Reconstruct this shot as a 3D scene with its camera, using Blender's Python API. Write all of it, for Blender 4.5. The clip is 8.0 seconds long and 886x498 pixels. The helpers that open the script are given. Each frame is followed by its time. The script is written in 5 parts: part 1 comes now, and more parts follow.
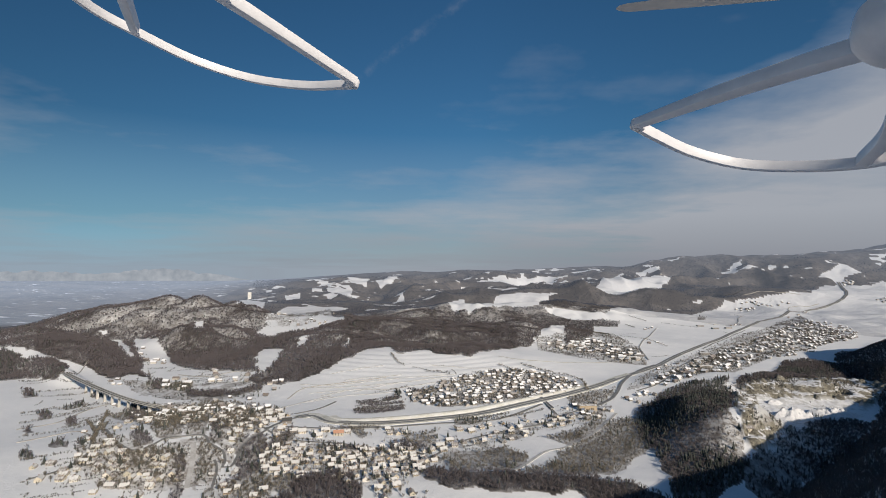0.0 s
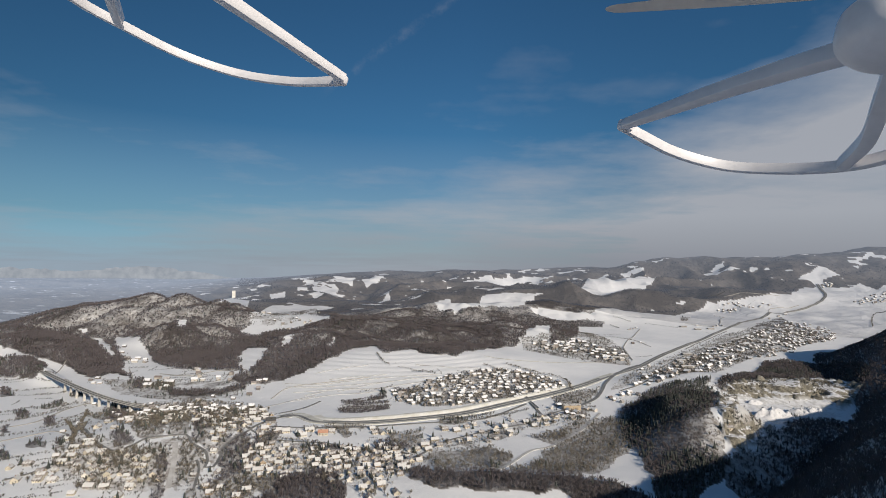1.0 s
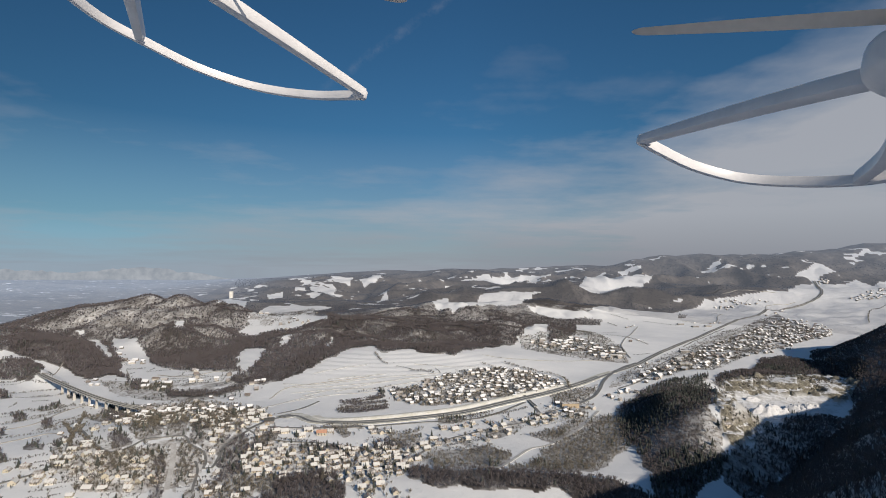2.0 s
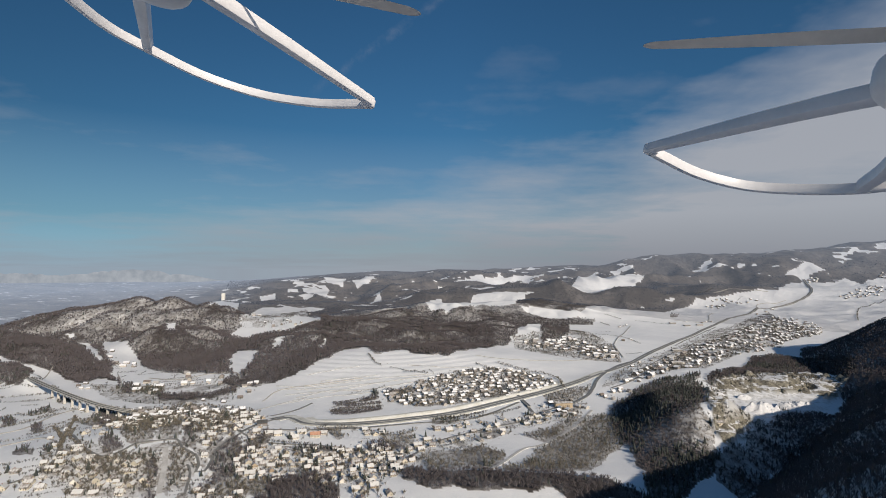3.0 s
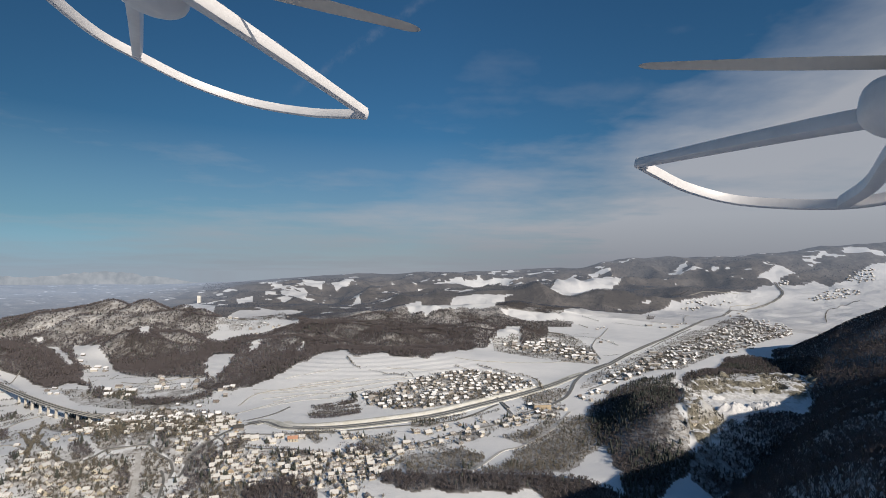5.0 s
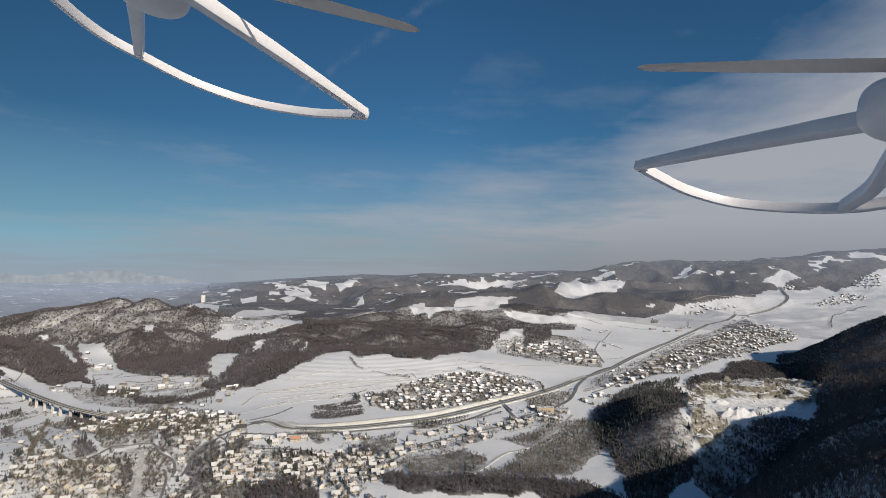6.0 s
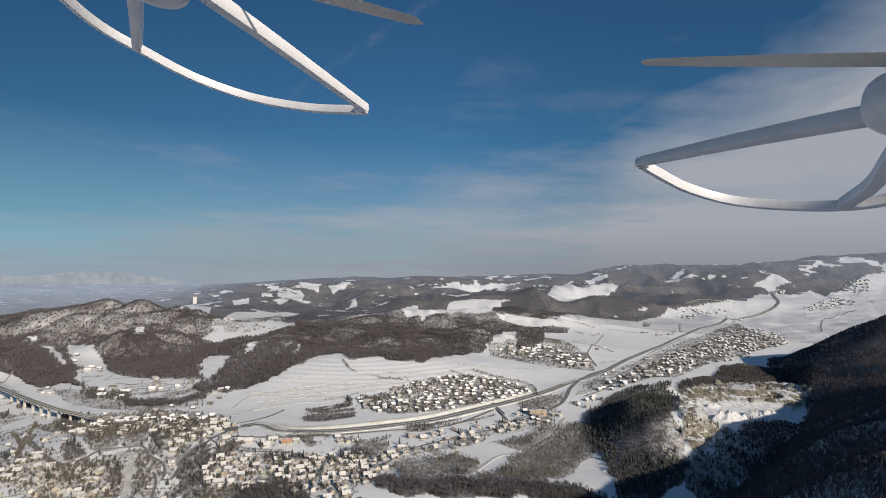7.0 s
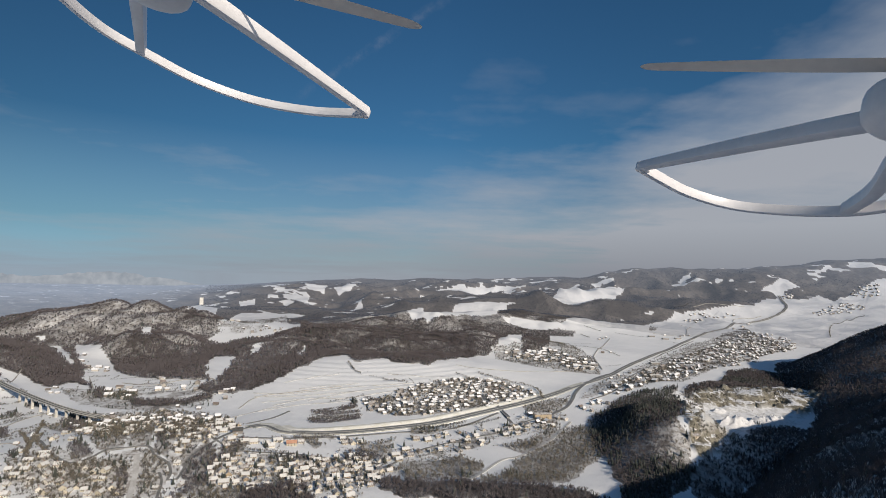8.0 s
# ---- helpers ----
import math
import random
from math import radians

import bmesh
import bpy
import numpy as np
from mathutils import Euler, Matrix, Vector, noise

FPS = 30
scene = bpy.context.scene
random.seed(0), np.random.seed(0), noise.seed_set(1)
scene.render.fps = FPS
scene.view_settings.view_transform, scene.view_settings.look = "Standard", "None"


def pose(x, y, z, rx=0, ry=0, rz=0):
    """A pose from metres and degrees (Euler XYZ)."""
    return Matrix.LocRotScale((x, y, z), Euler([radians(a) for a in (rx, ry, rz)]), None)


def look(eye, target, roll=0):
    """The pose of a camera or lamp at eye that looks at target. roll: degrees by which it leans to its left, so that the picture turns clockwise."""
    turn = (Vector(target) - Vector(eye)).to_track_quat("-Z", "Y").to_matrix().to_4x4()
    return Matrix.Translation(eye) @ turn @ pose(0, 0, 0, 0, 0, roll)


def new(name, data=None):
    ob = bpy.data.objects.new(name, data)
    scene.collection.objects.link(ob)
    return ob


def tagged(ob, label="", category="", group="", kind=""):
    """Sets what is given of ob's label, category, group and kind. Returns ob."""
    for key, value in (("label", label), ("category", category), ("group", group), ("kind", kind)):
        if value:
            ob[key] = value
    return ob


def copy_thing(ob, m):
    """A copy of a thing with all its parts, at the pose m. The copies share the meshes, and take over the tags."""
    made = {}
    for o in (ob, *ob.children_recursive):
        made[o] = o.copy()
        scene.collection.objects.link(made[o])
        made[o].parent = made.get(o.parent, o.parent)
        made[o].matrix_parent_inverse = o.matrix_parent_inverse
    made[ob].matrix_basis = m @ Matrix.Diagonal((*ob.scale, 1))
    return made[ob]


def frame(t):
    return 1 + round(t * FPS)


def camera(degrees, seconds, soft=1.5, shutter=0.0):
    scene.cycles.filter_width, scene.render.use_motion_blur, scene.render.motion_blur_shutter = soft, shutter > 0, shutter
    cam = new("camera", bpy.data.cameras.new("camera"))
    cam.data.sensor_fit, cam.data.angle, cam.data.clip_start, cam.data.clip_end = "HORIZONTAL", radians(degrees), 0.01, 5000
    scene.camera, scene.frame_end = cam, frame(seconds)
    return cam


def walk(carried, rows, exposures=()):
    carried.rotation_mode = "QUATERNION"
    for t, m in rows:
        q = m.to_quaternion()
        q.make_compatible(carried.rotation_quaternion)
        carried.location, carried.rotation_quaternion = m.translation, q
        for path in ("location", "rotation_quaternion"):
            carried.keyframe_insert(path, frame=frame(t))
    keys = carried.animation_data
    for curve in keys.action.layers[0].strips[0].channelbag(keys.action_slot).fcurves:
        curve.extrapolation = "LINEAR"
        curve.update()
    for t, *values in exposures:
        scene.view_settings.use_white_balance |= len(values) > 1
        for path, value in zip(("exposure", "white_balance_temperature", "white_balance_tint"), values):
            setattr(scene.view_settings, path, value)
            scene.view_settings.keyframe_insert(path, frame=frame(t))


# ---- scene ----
cam = camera(80.0, 8.0, soft=0.7)
EYE = 0.0            # heights count from the eye
FLOOR = EYE - 270.0  # the valley floor
# seconds; metres to the right, ahead and up of the hover point; degrees of yaw, pitch and roll
ROWS = [
    (0.0, 0.0553, 0.0171, -0.0272, 3.83, 2.31, -0.51),
    (0.5, 0.0567, 0.0190, -0.0276, 3.08, 2.27, -0.71),
    (1.0, 0.0542, 0.0175, -0.0284, 2.37, 2.29, -0.92),
    (1.5, 0.0346, 0.0099, -0.0173, 2.11, 2.21, -0.65),
    (1.7, 0.0336, 0.0096, -0.0168, 2.20, 2.21, -0.59),
    (2.8, 0.0180, 0.0038, -0.0102, 1.46, 2.20, -0.28),
    (3.0, 0.0154, 0.0030, -0.0091, 1.34, 2.28, -0.23),
    (3.5, 0.0098, 0.0016, -0.0042, 0.69, 2.54, -0.08),
    (4.0, -0.0001, -0.0015, 0.0029, 0.0, 2.57, 0.0),
    (4.5, 0.0003, -0.0006, -0.0003, -0.71, 2.55, -0.16),
    (4.7, 0.0006, -0.0006, -0.0004, -0.81, 2.53, -0.22),
    (5.8, 0.0057, 0.0000, -0.0012, -0.55, 2.72, -0.76),
    (6.0, 0.0066, 0.0001, -0.0013, -0.42, 2.74, -0.83),
    (6.5, 0.0073, 0.0023, -0.0058, -0.48, 2.87, -1.0),
    (7.0, 0.0004, 0.0029, -0.0079, -1.12, 3.04, -1.12),
    (7.5, 0.0018, 0.0018, -0.0060, -0.98, 3.09, -1.29),
    (8.0, 0.0060, 0.0028, -0.0066, -0.49, 3.28, -1.47),
]
walk(cam, [(t, pose(x, y, EYE + z, 0, 0, yaw) @ pose(0, 0, 0, pitch) @ pose(0, 0, 0, 0, roll) @ pose(0, 0, 0, 90))
           for t, x, y, z, yaw, pitch, roll in ROWS], exposures=[(0.0, 0.03, 6470, 10), (8.0, 0.03, 6470, 10)])

# ---- sky and sun ----
SUN_FROM = Vector((0.52, -0.74, 0.40)).normalized()   # low winter sun, over the shoulder and to the right


class Graph:
    """A small helper that adds nodes and links to one node tree."""

    def __init__(self, tree):
        self.tree = tree
        tree.nodes.clear()

    def add(self, kind, inputs=None, operation=None, attribute_name=None):
        node = self.tree.nodes.new(kind)
        if operation:
            node.operation = operation
        if attribute_name:
            node.attribute_name = attribute_name
        for key, value in (inputs or {}).items():
            self.feed(node.inputs[key], value)
        return node

    def feed(self, socket, value):
        if isinstance(value, bpy.types.NodeSocket):
            self.tree.links.new(value, socket)
        elif isinstance(value, bpy.types.Node):
            self.tree.links.new(value.outputs[0], socket)
        else:
            socket.default_value = value

    def calc(self, operation, a, b=0.0, c=0.0):
        node = self.add("ShaderNodeMath", operation=operation)
        for i, value in enumerate((a, b, c)):
            self.feed(node.inputs[i], value)
        return node

    def mix(self, factor, a, b, blend="MIX"):
        node = self.add("ShaderNodeMix")
        node.data_type, node.blend_type = "RGBA", blend
        for i, value in ((0, factor), (6, a), (7, b)):
            self.feed(node.inputs[i], value)
        return node.outputs[2]

    def ramp(self, value, *stops):
        node = self.add("ShaderNodeValToRGB", {"Fac": value})
        while len(node.color_ramp.elements) < len(stops):
            node.color_ramp.elements.new(0.5)
        for element, (place, level) in zip(node.color_ramp.elements, stops):
            element.position = place
            element.color = (*level, 1) if isinstance(level, tuple) else (level, level, level, 1)
        return node.outputs[0]

    def noise(self, vector, scale, detail=4.0, rough=0.55, stretch=None):
        if stretch:
            vector = self.add("ShaderNodeMapping", {"Vector": vector, "Scale": stretch}).outputs[0]
        return self.add("ShaderNodeTexNoise", {"Vector": vector, "Scale": scale, "Detail": detail, "Roughness": rough}).outputs[0]


world = bpy.data.worlds.new("winter_sky")
scene.world = world
world.use_nodes = True
g = Graph(world.node_tree)
sky = g.add("ShaderNodeTexSky")
sky.sky_type, sky.sun_disc = "NISHITA", False
sky.sun_elevation, sky.sun_rotation = math.asin(SUN_FROM.z), math.atan2(SUN_FROM.x, SUN_FROM.y)
sky.altitude, sky.air_density, sky.dust_density, sky.ozone_density = 500, 1.1, 0.6, 2.2
way = g.add("ShaderNodeTexCoord").outputs["Generated"]
split = g.add("ShaderNodeSeparateXYZ", {"Vector": way})
lift = g.calc("MAXIMUM", split.outputs[2], 0.0)
flat = g.calc("ADD", lift, 0.07)
dome = g.add("ShaderNodeCombineXYZ", {"X": g.calc("DIVIDE", split.outputs[0], flat), "Y": g.calc("DIVIDE", split.outputs[1], flat)}).outputs[0]
veil = g.noise(dome, 0.42, 7.0, 0.58, (0.9, 0.8, 1.0))
wisps = g.noise(dome, 1.1, 4.0, 0.6, (0.45, 1.1, 1.0))
# thin cirrus, thicker low down and towards the right-hand end of the valley
east = g.add("ShaderNodeMapRange", {"Value": split.outputs[0], "From Min": -0.05, "From Max": 0.42}).outputs[0]
bank = g.calc("MULTIPLY_ADD", g.add("ShaderNodeMapRange", {"Value": split.outputs[0], "From Min": 0.30, "From Max": 0.62}).outputs[0], -0.24, g.calc("MULTIPLY_ADD", veil, -0.42, g.calc("ADD", lift, 0.21)))
low = g.add("ShaderNodeMapRange", {"Value": bank, "From Min": 0.25, "From Max": 0.05}).outputs[0]
bias = g.calc("MULTIPLY", low, g.calc("MULTIPLY_ADD", east, 0.34, 0.13))
amount = g.calc("ADD", g.calc("MULTIPLY_ADD", wisps, 0.30, g.calc("MULTIPLY", veil, 0.80)), bias)
west = g.add("ShaderNodeMapRange", {"Value": split.outputs[0], "From Min": -0.15, "From Max": -0.60}).outputs[0]
amount = g.calc("MULTIPLY_ADD", west, -0.05, amount)
# a brighter belt of streaks not far over the hills
belt = g.calc("MAXIMUM", g.calc("SUBTRACT", 1.0, g.calc("DIVIDE", g.calc("ABSOLUTE", g.calc("SUBTRACT", lift, 0.085)), 0.05)), 0.0)
amount = g.calc("MULTIPLY_ADD", g.calc("MULTIPLY", belt, g.calc("SUBTRACT", 1.0, west)), 0.20, amount)
cover = g.ramp(amount, (0.57, 0.0), (0.80, 0.46), (1.0, 0.88))
haze = g.ramp(lift, (0.0, 0.92), (0.035, 0.70), (0.09, 0.34), (0.25, 0.0))
deep = g.add("ShaderNodeMapRange", {"Value": split.outputs[0], "From Min": -0.7, "From Max": 0.0, "To Min": 0.62, "To Max": 1.0}).outputs[0]
blue = g.mix(1.0, g.mix(1.0, sky.outputs[0], (0.315, 0.655, 0.855, 1), "MULTIPLY"), g.add("ShaderNodeCombineXYZ", {"X": deep, "Y": deep, "Z": deep}).outputs[0], "MULTIPLY")
air = g.mix(west, g.mix(east, (4.7, 5.25, 6.3, 1), (3.35, 3.65, 4.3, 1)), (4.3, 6.9, 9.1, 1))
air = g.mix(g.ramp(lift, (0.0, 1.0), (0.055, 0.0)), air, g.mix(east, g.mix(west, (4.75, 5.15, 5.9, 1), (4.5, 5.5, 6.6, 1)), (3.2, 3.4, 4.05, 1)))   # greyer close to the ground
pale = g.mix(haze, blue, air)
cloud = g.mix(g.ramp(lift, (0.02, 0.0), (0.10, 1.0)), (3.9, 4.05, 4.6, 1), (5.7, 5.85, 6.35, 1))   # darker underneath
clouded = g.mix(cover, pale, cloud)
# one thin, torn vapour trail high up
across = g.calc("ABSOLUTE", g.add("ShaderNodeVectorMath", {0: way, 1: (0.5403, 0.4030, -0.7387)}, operation="DOT_PRODUCT").outputs[1])
near_by = g.add("ShaderNodeVectorMath", {0: way, 1: (-0.1213, 0.9060, 0.4056)}, operation="DOT_PRODUCT").outputs[1]
torn = g.noise(way, 38.0, 4.0, 0.65)
line = g.add("ShaderNodeMapRange", {"Value": g.calc("MULTIPLY_ADD", torn, -0.016, g.calc("ADD", across, 0.008)), "From Min": 0.010, "From Max": 0.0}).outputs[0]
reach = g.add("ShaderNodeMapRange", {"Value": near_by, "From Min": 0.984, "From Max": 0.997}).outputs[0]
clouded = g.mix(g.calc("MULTIPLY", g.calc("MULTIPLY", line, reach), g.ramp(torn, (0.35, 0.0), (0.65, 0.11))), clouded, (5.7, 5.85, 6.45, 1))
g.add("ShaderNodeOutputWorld", {"Surface": g.add("ShaderNodeBackground", {"Color": clouded, "Strength": 0.068})})

sun = new("sun", bpy.data.lights.new("sun", "SUN"))
sun.data.energy, sun.data.angle, sun.data.color = 4.3, radians(0.5), (1.0, 0.89, 0.74)
sun.matrix_world = look(SUN_FROM * 400, (0, 0, 0))

# ---- materials ----
def material(name, paint, rough=0.85, bump=None, metal=0.0, glow=None, thin=0.0):
    """A procedural material; paint(graph, place) gives the base colour, bump(graph, place) a height; thin is the share of gaps between the twigs of a spray."""
    m = bpy.data.materials.new(name)
    m.use_nodes = True
    g = Graph(m.node_tree)
    place = g.add("ShaderNodeTexCoord").outputs["Object"]
    shader = g.add("ShaderNodeBsdfPrincipled", {"Base Color": paint(g, place), "Roughness": rough, "Metallic": metal})
    if bump:
        reach, tall = bump
        shader_bump = g.add("ShaderNodeBump", {"Height": tall(g, place), "Distance": reach, "Strength": 1.0})
        g.feed(shader.inputs["Normal"], shader_bump)
    if glow:
        g.feed(shader.inputs["Emission Color"], glow(g, place))
        shader.inputs["Emission Strength"].default_value = 1.0
    if thin:
        shader = g.add("ShaderNodeMixShader", {0: thin, 1: shader, 2: g.add("ShaderNodeBsdfTransparent")})
    g.add("ShaderNodeOutputMaterial", {"Surface": shader})
    return m


def speckled(dark, light, scale, second=None):
    def paint(g, place):
        tone = g.noise(place, scale, 5.0, 0.6)
        fine = g.noise(place, (second or scale * 9), 3.0, 0.6)
        both = g.calc("MULTIPLY_ADD", fine, 0.45, g.calc("MULTIPLY", tone, 0.6))
        return g.mix(g.ramp(both, (0.36, 0.0), (0.66, 1.0)), (*dark, 1), (*light, 1))
    return paint


def land(g, place, thin=(0.62, 0.61, 0.61, 1), fields=((0.76, 0.77, 0.79, 1), (0.86, 0.86, 0.87, 1))):
    """Snow, woodland floor and broken rock, by the land's cover."""
    cover = g.add("ShaderNodeSeparateColor", {"Color": g.add("ShaderNodeAttribute", attribute_name="cover").outputs["Color"]})
    drift = g.noise(place, 0.012, 5.0, 0.6)
    tuft = g.noise(place, 0.16, 4.0, 0.7)
    snow = g.mix(g.ramp(drift, (0.3, 0.0), (0.7, 1.0)), *fields)
    snow = g.mix(g.ramp(tuft, (0.64, 0.0), (0.80, 0.34)), snow, (0.36, 0.32, 0.26, 1))
    bare = g.calc("MULTIPLY_ADD", g.noise(place, 0.006, 4.0, 0.6), 0.6, g.calc("MULTIPLY", g.noise(place, 0.05, 6.0, 0.75, (1.0, 0.45, 1.0)), 0.6))
    bare = g.calc("ADD", bare, g.calc("MULTIPLY_ADD", cover.outputs[0], -0.36, 0.25))
    thin = g.mix(g.ramp(g.noise(place, 0.11, 5.0, 0.7), (0.47, 0.0), (0.60, 0.8)), thin, (0.20, 0.17, 0.135, 1))
    floor = g.mix(g.ramp(bare, (0.48, 0.0), (0.72, 1.0)), (0.065, 0.056, 0.052, 1), thin)
    crag = g.noise(place, 0.09, 6.0, 0.75)
    steep = g.add("ShaderNodeSeparateXYZ", {"Vector": g.add("ShaderNodeNewGeometry").outputs["True Normal"]}).outputs[2]
    broken = g.calc("MULTIPLY_ADD", g.calc("SUBTRACT", 1.0, steep), 1.3, crag)
    stone = g.mix(g.ramp(g.noise(place, 0.2, 7.0, 0.8), (0.40, 0.0), (0.62, 1.0)), (0.07, 0.064, 0.052, 1), (0.36, 0.33, 0.26, 1))
    rock = g.mix(g.ramp(broken, (0.50, 0.0), (0.64, 1.0)), (0.80, 0.80, 0.82, 1), stone)
    edge = g.calc("MULTIPLY_ADD", cover.outputs[0], 1.6, g.calc("MULTIPLY_ADD", tuft, 0.7, g.calc("MULTIPLY_ADD", drift, 0.5, -0.60)))
    ground = g.mix(g.ramp(edge, (0.40, 0.0), (0.60, 1.0)), snow, floor)
    return g.mix(cover.outputs[1], ground, rock)


def far_haze_glow(g, place):
    """Haze painted as a blue glow of the far land, growing with distance."""
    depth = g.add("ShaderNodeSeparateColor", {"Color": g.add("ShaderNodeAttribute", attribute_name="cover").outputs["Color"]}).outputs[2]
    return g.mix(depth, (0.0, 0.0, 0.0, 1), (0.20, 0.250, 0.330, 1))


def rough_land(g, place):
    return g.calc("ADD", g.noise(place, 0.05, 5.0, 0.65), g.calc("MULTIPLY", g.noise(place, 0.35, 4.0, 0.7), 0.35))


def tinted(dark, light):
    """Two colours picked by each tree's own tint."""
    def paint(g, place):
        tint = g.add("ShaderNodeAttribute", attribute_name="tint").outputs["Fac"]
        grain = g.noise(place, 0.8, 3.0, 0.6)
        return g.mix(g.calc("MULTIPLY_ADD", grain, 0.5, g.calc("MULTIPLY_ADD", tint, 0.9, -0.2)), (*dark, 1), (*light, 1))
    return paint


def by_object(dark, light, scale=0.6):
    """Two colours picked by the object's own random value, with a little grain."""
    def paint(g, place):
        own = g.add("ShaderNodeObjectInfo").outputs["Random"]
        grain = g.noise(place, scale, 4.0, 0.6)
        return g.mix(g.calc("MULTIPLY_ADD", grain, 0.7, g.calc("MULTIPLY_ADD", own, 0.8, -0.3)), (*dark, 1), (*light, 1))
    return paint


def snowy_roof(g, place):
    """Lying snow, thawed through to the tiles here and there."""
    own = g.add("ShaderNodeObjectInfo").outputs["Random"]
    melt = g.calc("ADD", g.noise(place, 0.28, 4.0, 0.7), g.calc("MULTIPLY_ADD", own, 0.36, -0.26))
    tile = g.mix(own, (0.17, 0.11, 0.085, 1), (0.24, 0.22, 0.21, 1))
    lying = g.mix(g.noise(place, 1.3, 3.0, 0.6), (0.52, 0.50, 0.47, 1), (0.78, 0.78, 0.78, 1))
    return g.mix(g.ramp(melt, (0.45, 0.0), (0.60, 1.0)), lying, tile)


SNOW_LAND = material("snow_land", land, 0.8, (1.5, rough_land))
# far snow is toned down and made to glow in place of haze
FAR_LAND = material("far_land", lambda g, place: land(g, place, (0.13, 0.12, 0.12, 1), ((0.52, 0.53, 0.56, 1), (0.66, 0.66, 0.68, 1))), 0.9, (6.0, rough_land), glow=far_haze_glow)
BARE_TREE = material("bare_twigs", tinted((0.080, 0.068, 0.073), (0.156, 0.138, 0.145)), 0.95, thin=0.45)
SCRUB = material("brown_scrub", tinted((0.11, 0.096, 0.076), (0.23, 0.205, 0.165)), 0.95, thin=0.4)
HAZE_GLOW_TREES = [material("haze_glow_woods", tinted((0.036, 0.032, 0.036), (0.078, 0.070, 0.076)), 0.95, thin=0.4, glow=lambda g, place, much=much: g.mix(much, (0.0, 0.0, 0.0, 1), (0.125, 0.165, 0.235, 1)))
              for much in (0.20, 0.32, 0.42)]   # haze painted as a glow of the woods, growing with their distance
FIR = material("fir_needles", tinted((0.026, 0.032, 0.028), (0.072, 0.080, 0.070)), 0.9)
BARK = material("bark", speckled((0.06, 0.05, 0.04), (0.14, 0.12, 0.10), 1.5), 0.95)


def by_island(paints):
    """For joined villages: a tone for each roof or wall of its own."""
    def paint(g, place):
        own = g.add("ShaderNodeNewGeometry").outputs["Random Per Island"]
        grain = g.noise(place, 0.5, 4.0, 0.65)
        return g.ramp(g.calc("MULTIPLY_ADD", grain, 0.35, g.calc("MULTIPLY_ADD", own, 0.9, -0.15)), *paints)
    return paint


FAR_ROOF = material("far_roofs", by_island(((0.0, (0.80, 0.80, 0.82)), (0.62, (0.84, 0.84, 0.86)), (0.72, (0.42, 0.40, 0.39)), (0.95, (0.17, 0.13, 0.11)))), 0.85)
FAR_WALL = material("far_walls", by_island(((0.0, (0.09, 0.08, 0.07)), (0.35, (0.22, 0.20, 0.18)), (0.7, (0.38, 0.35, 0.31)), (1.0, (0.54, 0.51, 0.46)))), 0.9)
ROOF_SNOW = material("snowy_roof", snowy_roof, 0.8, (0.1, lambda g, p: g.noise(p, 0.9, 4.0, 0.6)))
EAVES = material("eaves_timber", by_object((0.05, 0.035, 0.025), (0.16, 0.10, 0.07)), 0.8)
RENDER_CREAM = material("cream_render", by_object((0.40, 0.36, 0.28), (0.66, 0.60, 0.50)), 0.9)
RENDER_WHITE = material("white_render", by_object((0.50, 0.47, 0.42), (0.74, 0.70, 0.63)), 0.9)
RENDER_OCHRE = material("ochre_render", by_object((0.32, 0.24, 0.16), (0.50, 0.41, 0.30)), 0.9)
RENDER_GREY = material("grey_render", by_object((0.20, 0.19, 0.18), (0.36, 0.34, 0.32)), 0.9)
GLASS = material("window_glass", by_object((0.02, 0.025, 0.03), (0.06, 0.065, 0.07)), 0.15)
DOOR = material("door_timber", by_object((0.08, 0.05, 0.03), (0.2, 0.13, 0.08)), 0.7)
BRICK = material("chimney_brick", speckled((0.22, 0.12, 0.09), (0.36, 0.22, 0.17), 2.0), 0.9)
TILE_ORANGE = material("orange_tiles", speckled((0.45, 0.20, 0.12), (0.66, 0.40, 0.28), 0.5), 0.85)
TILE_DARK = material("dark_tiles", speckled((0.05, 0.05, 0.05), (0.10, 0.10, 0.10), 0.5), 0.8)
ASPHALT = material("wet_asphalt", speckled((0.12, 0.118, 0.114), (0.28, 0.275, 0.265), 0.06, 0.7), 0.6)
TRACK = material("cleared_track", speckled((0.24, 0.22, 0.19), (0.52, 0.50, 0.47), 0.08, 0.8), 0.8)
GRAVEL = material("snowy_gravel", speckled((0.40, 0.38, 0.36), (0.66, 0.65, 0.64), 0.1, 0.9), 0.85)
VERGE = material("thawed_verge", speckled((0.40, 0.39, 0.33), (0.74, 0.73, 0.70), 0.05, 0.4), 0.9)
BANK = material("cut_bank", speckled((0.62, 0.59, 0.50), (0.84, 0.83, 0.80), 0.06, 0.5), 0.9, (0.8, lambda g, p: g.noise(p, 0.3, 5.0, 0.65)))
SHADED_EDGE = material("shade_grey_grass", speckled((0.26, 0.255, 0.245), (0.62, 0.62, 0.62), 0.08, 0.5), 0.9)
CONCRETE = material("concrete", speckled((0.40, 0.38, 0.34), (0.56, 0.54, 0.50), 0.15, 1.2), 0.9)
# an even grey-blue glow paints the haze over the peaks
FAR_PEAKS = material("haze_glow_peaks", speckled((0.02, 0.022, 0.026), (0.13, 0.13, 0.135), 0.006, 0.02), 0.95, glow=lambda g, place: g.mix(0.5, (0.225, 0.255, 0.295, 1), (0.215, 0.25, 0.29, 1)))
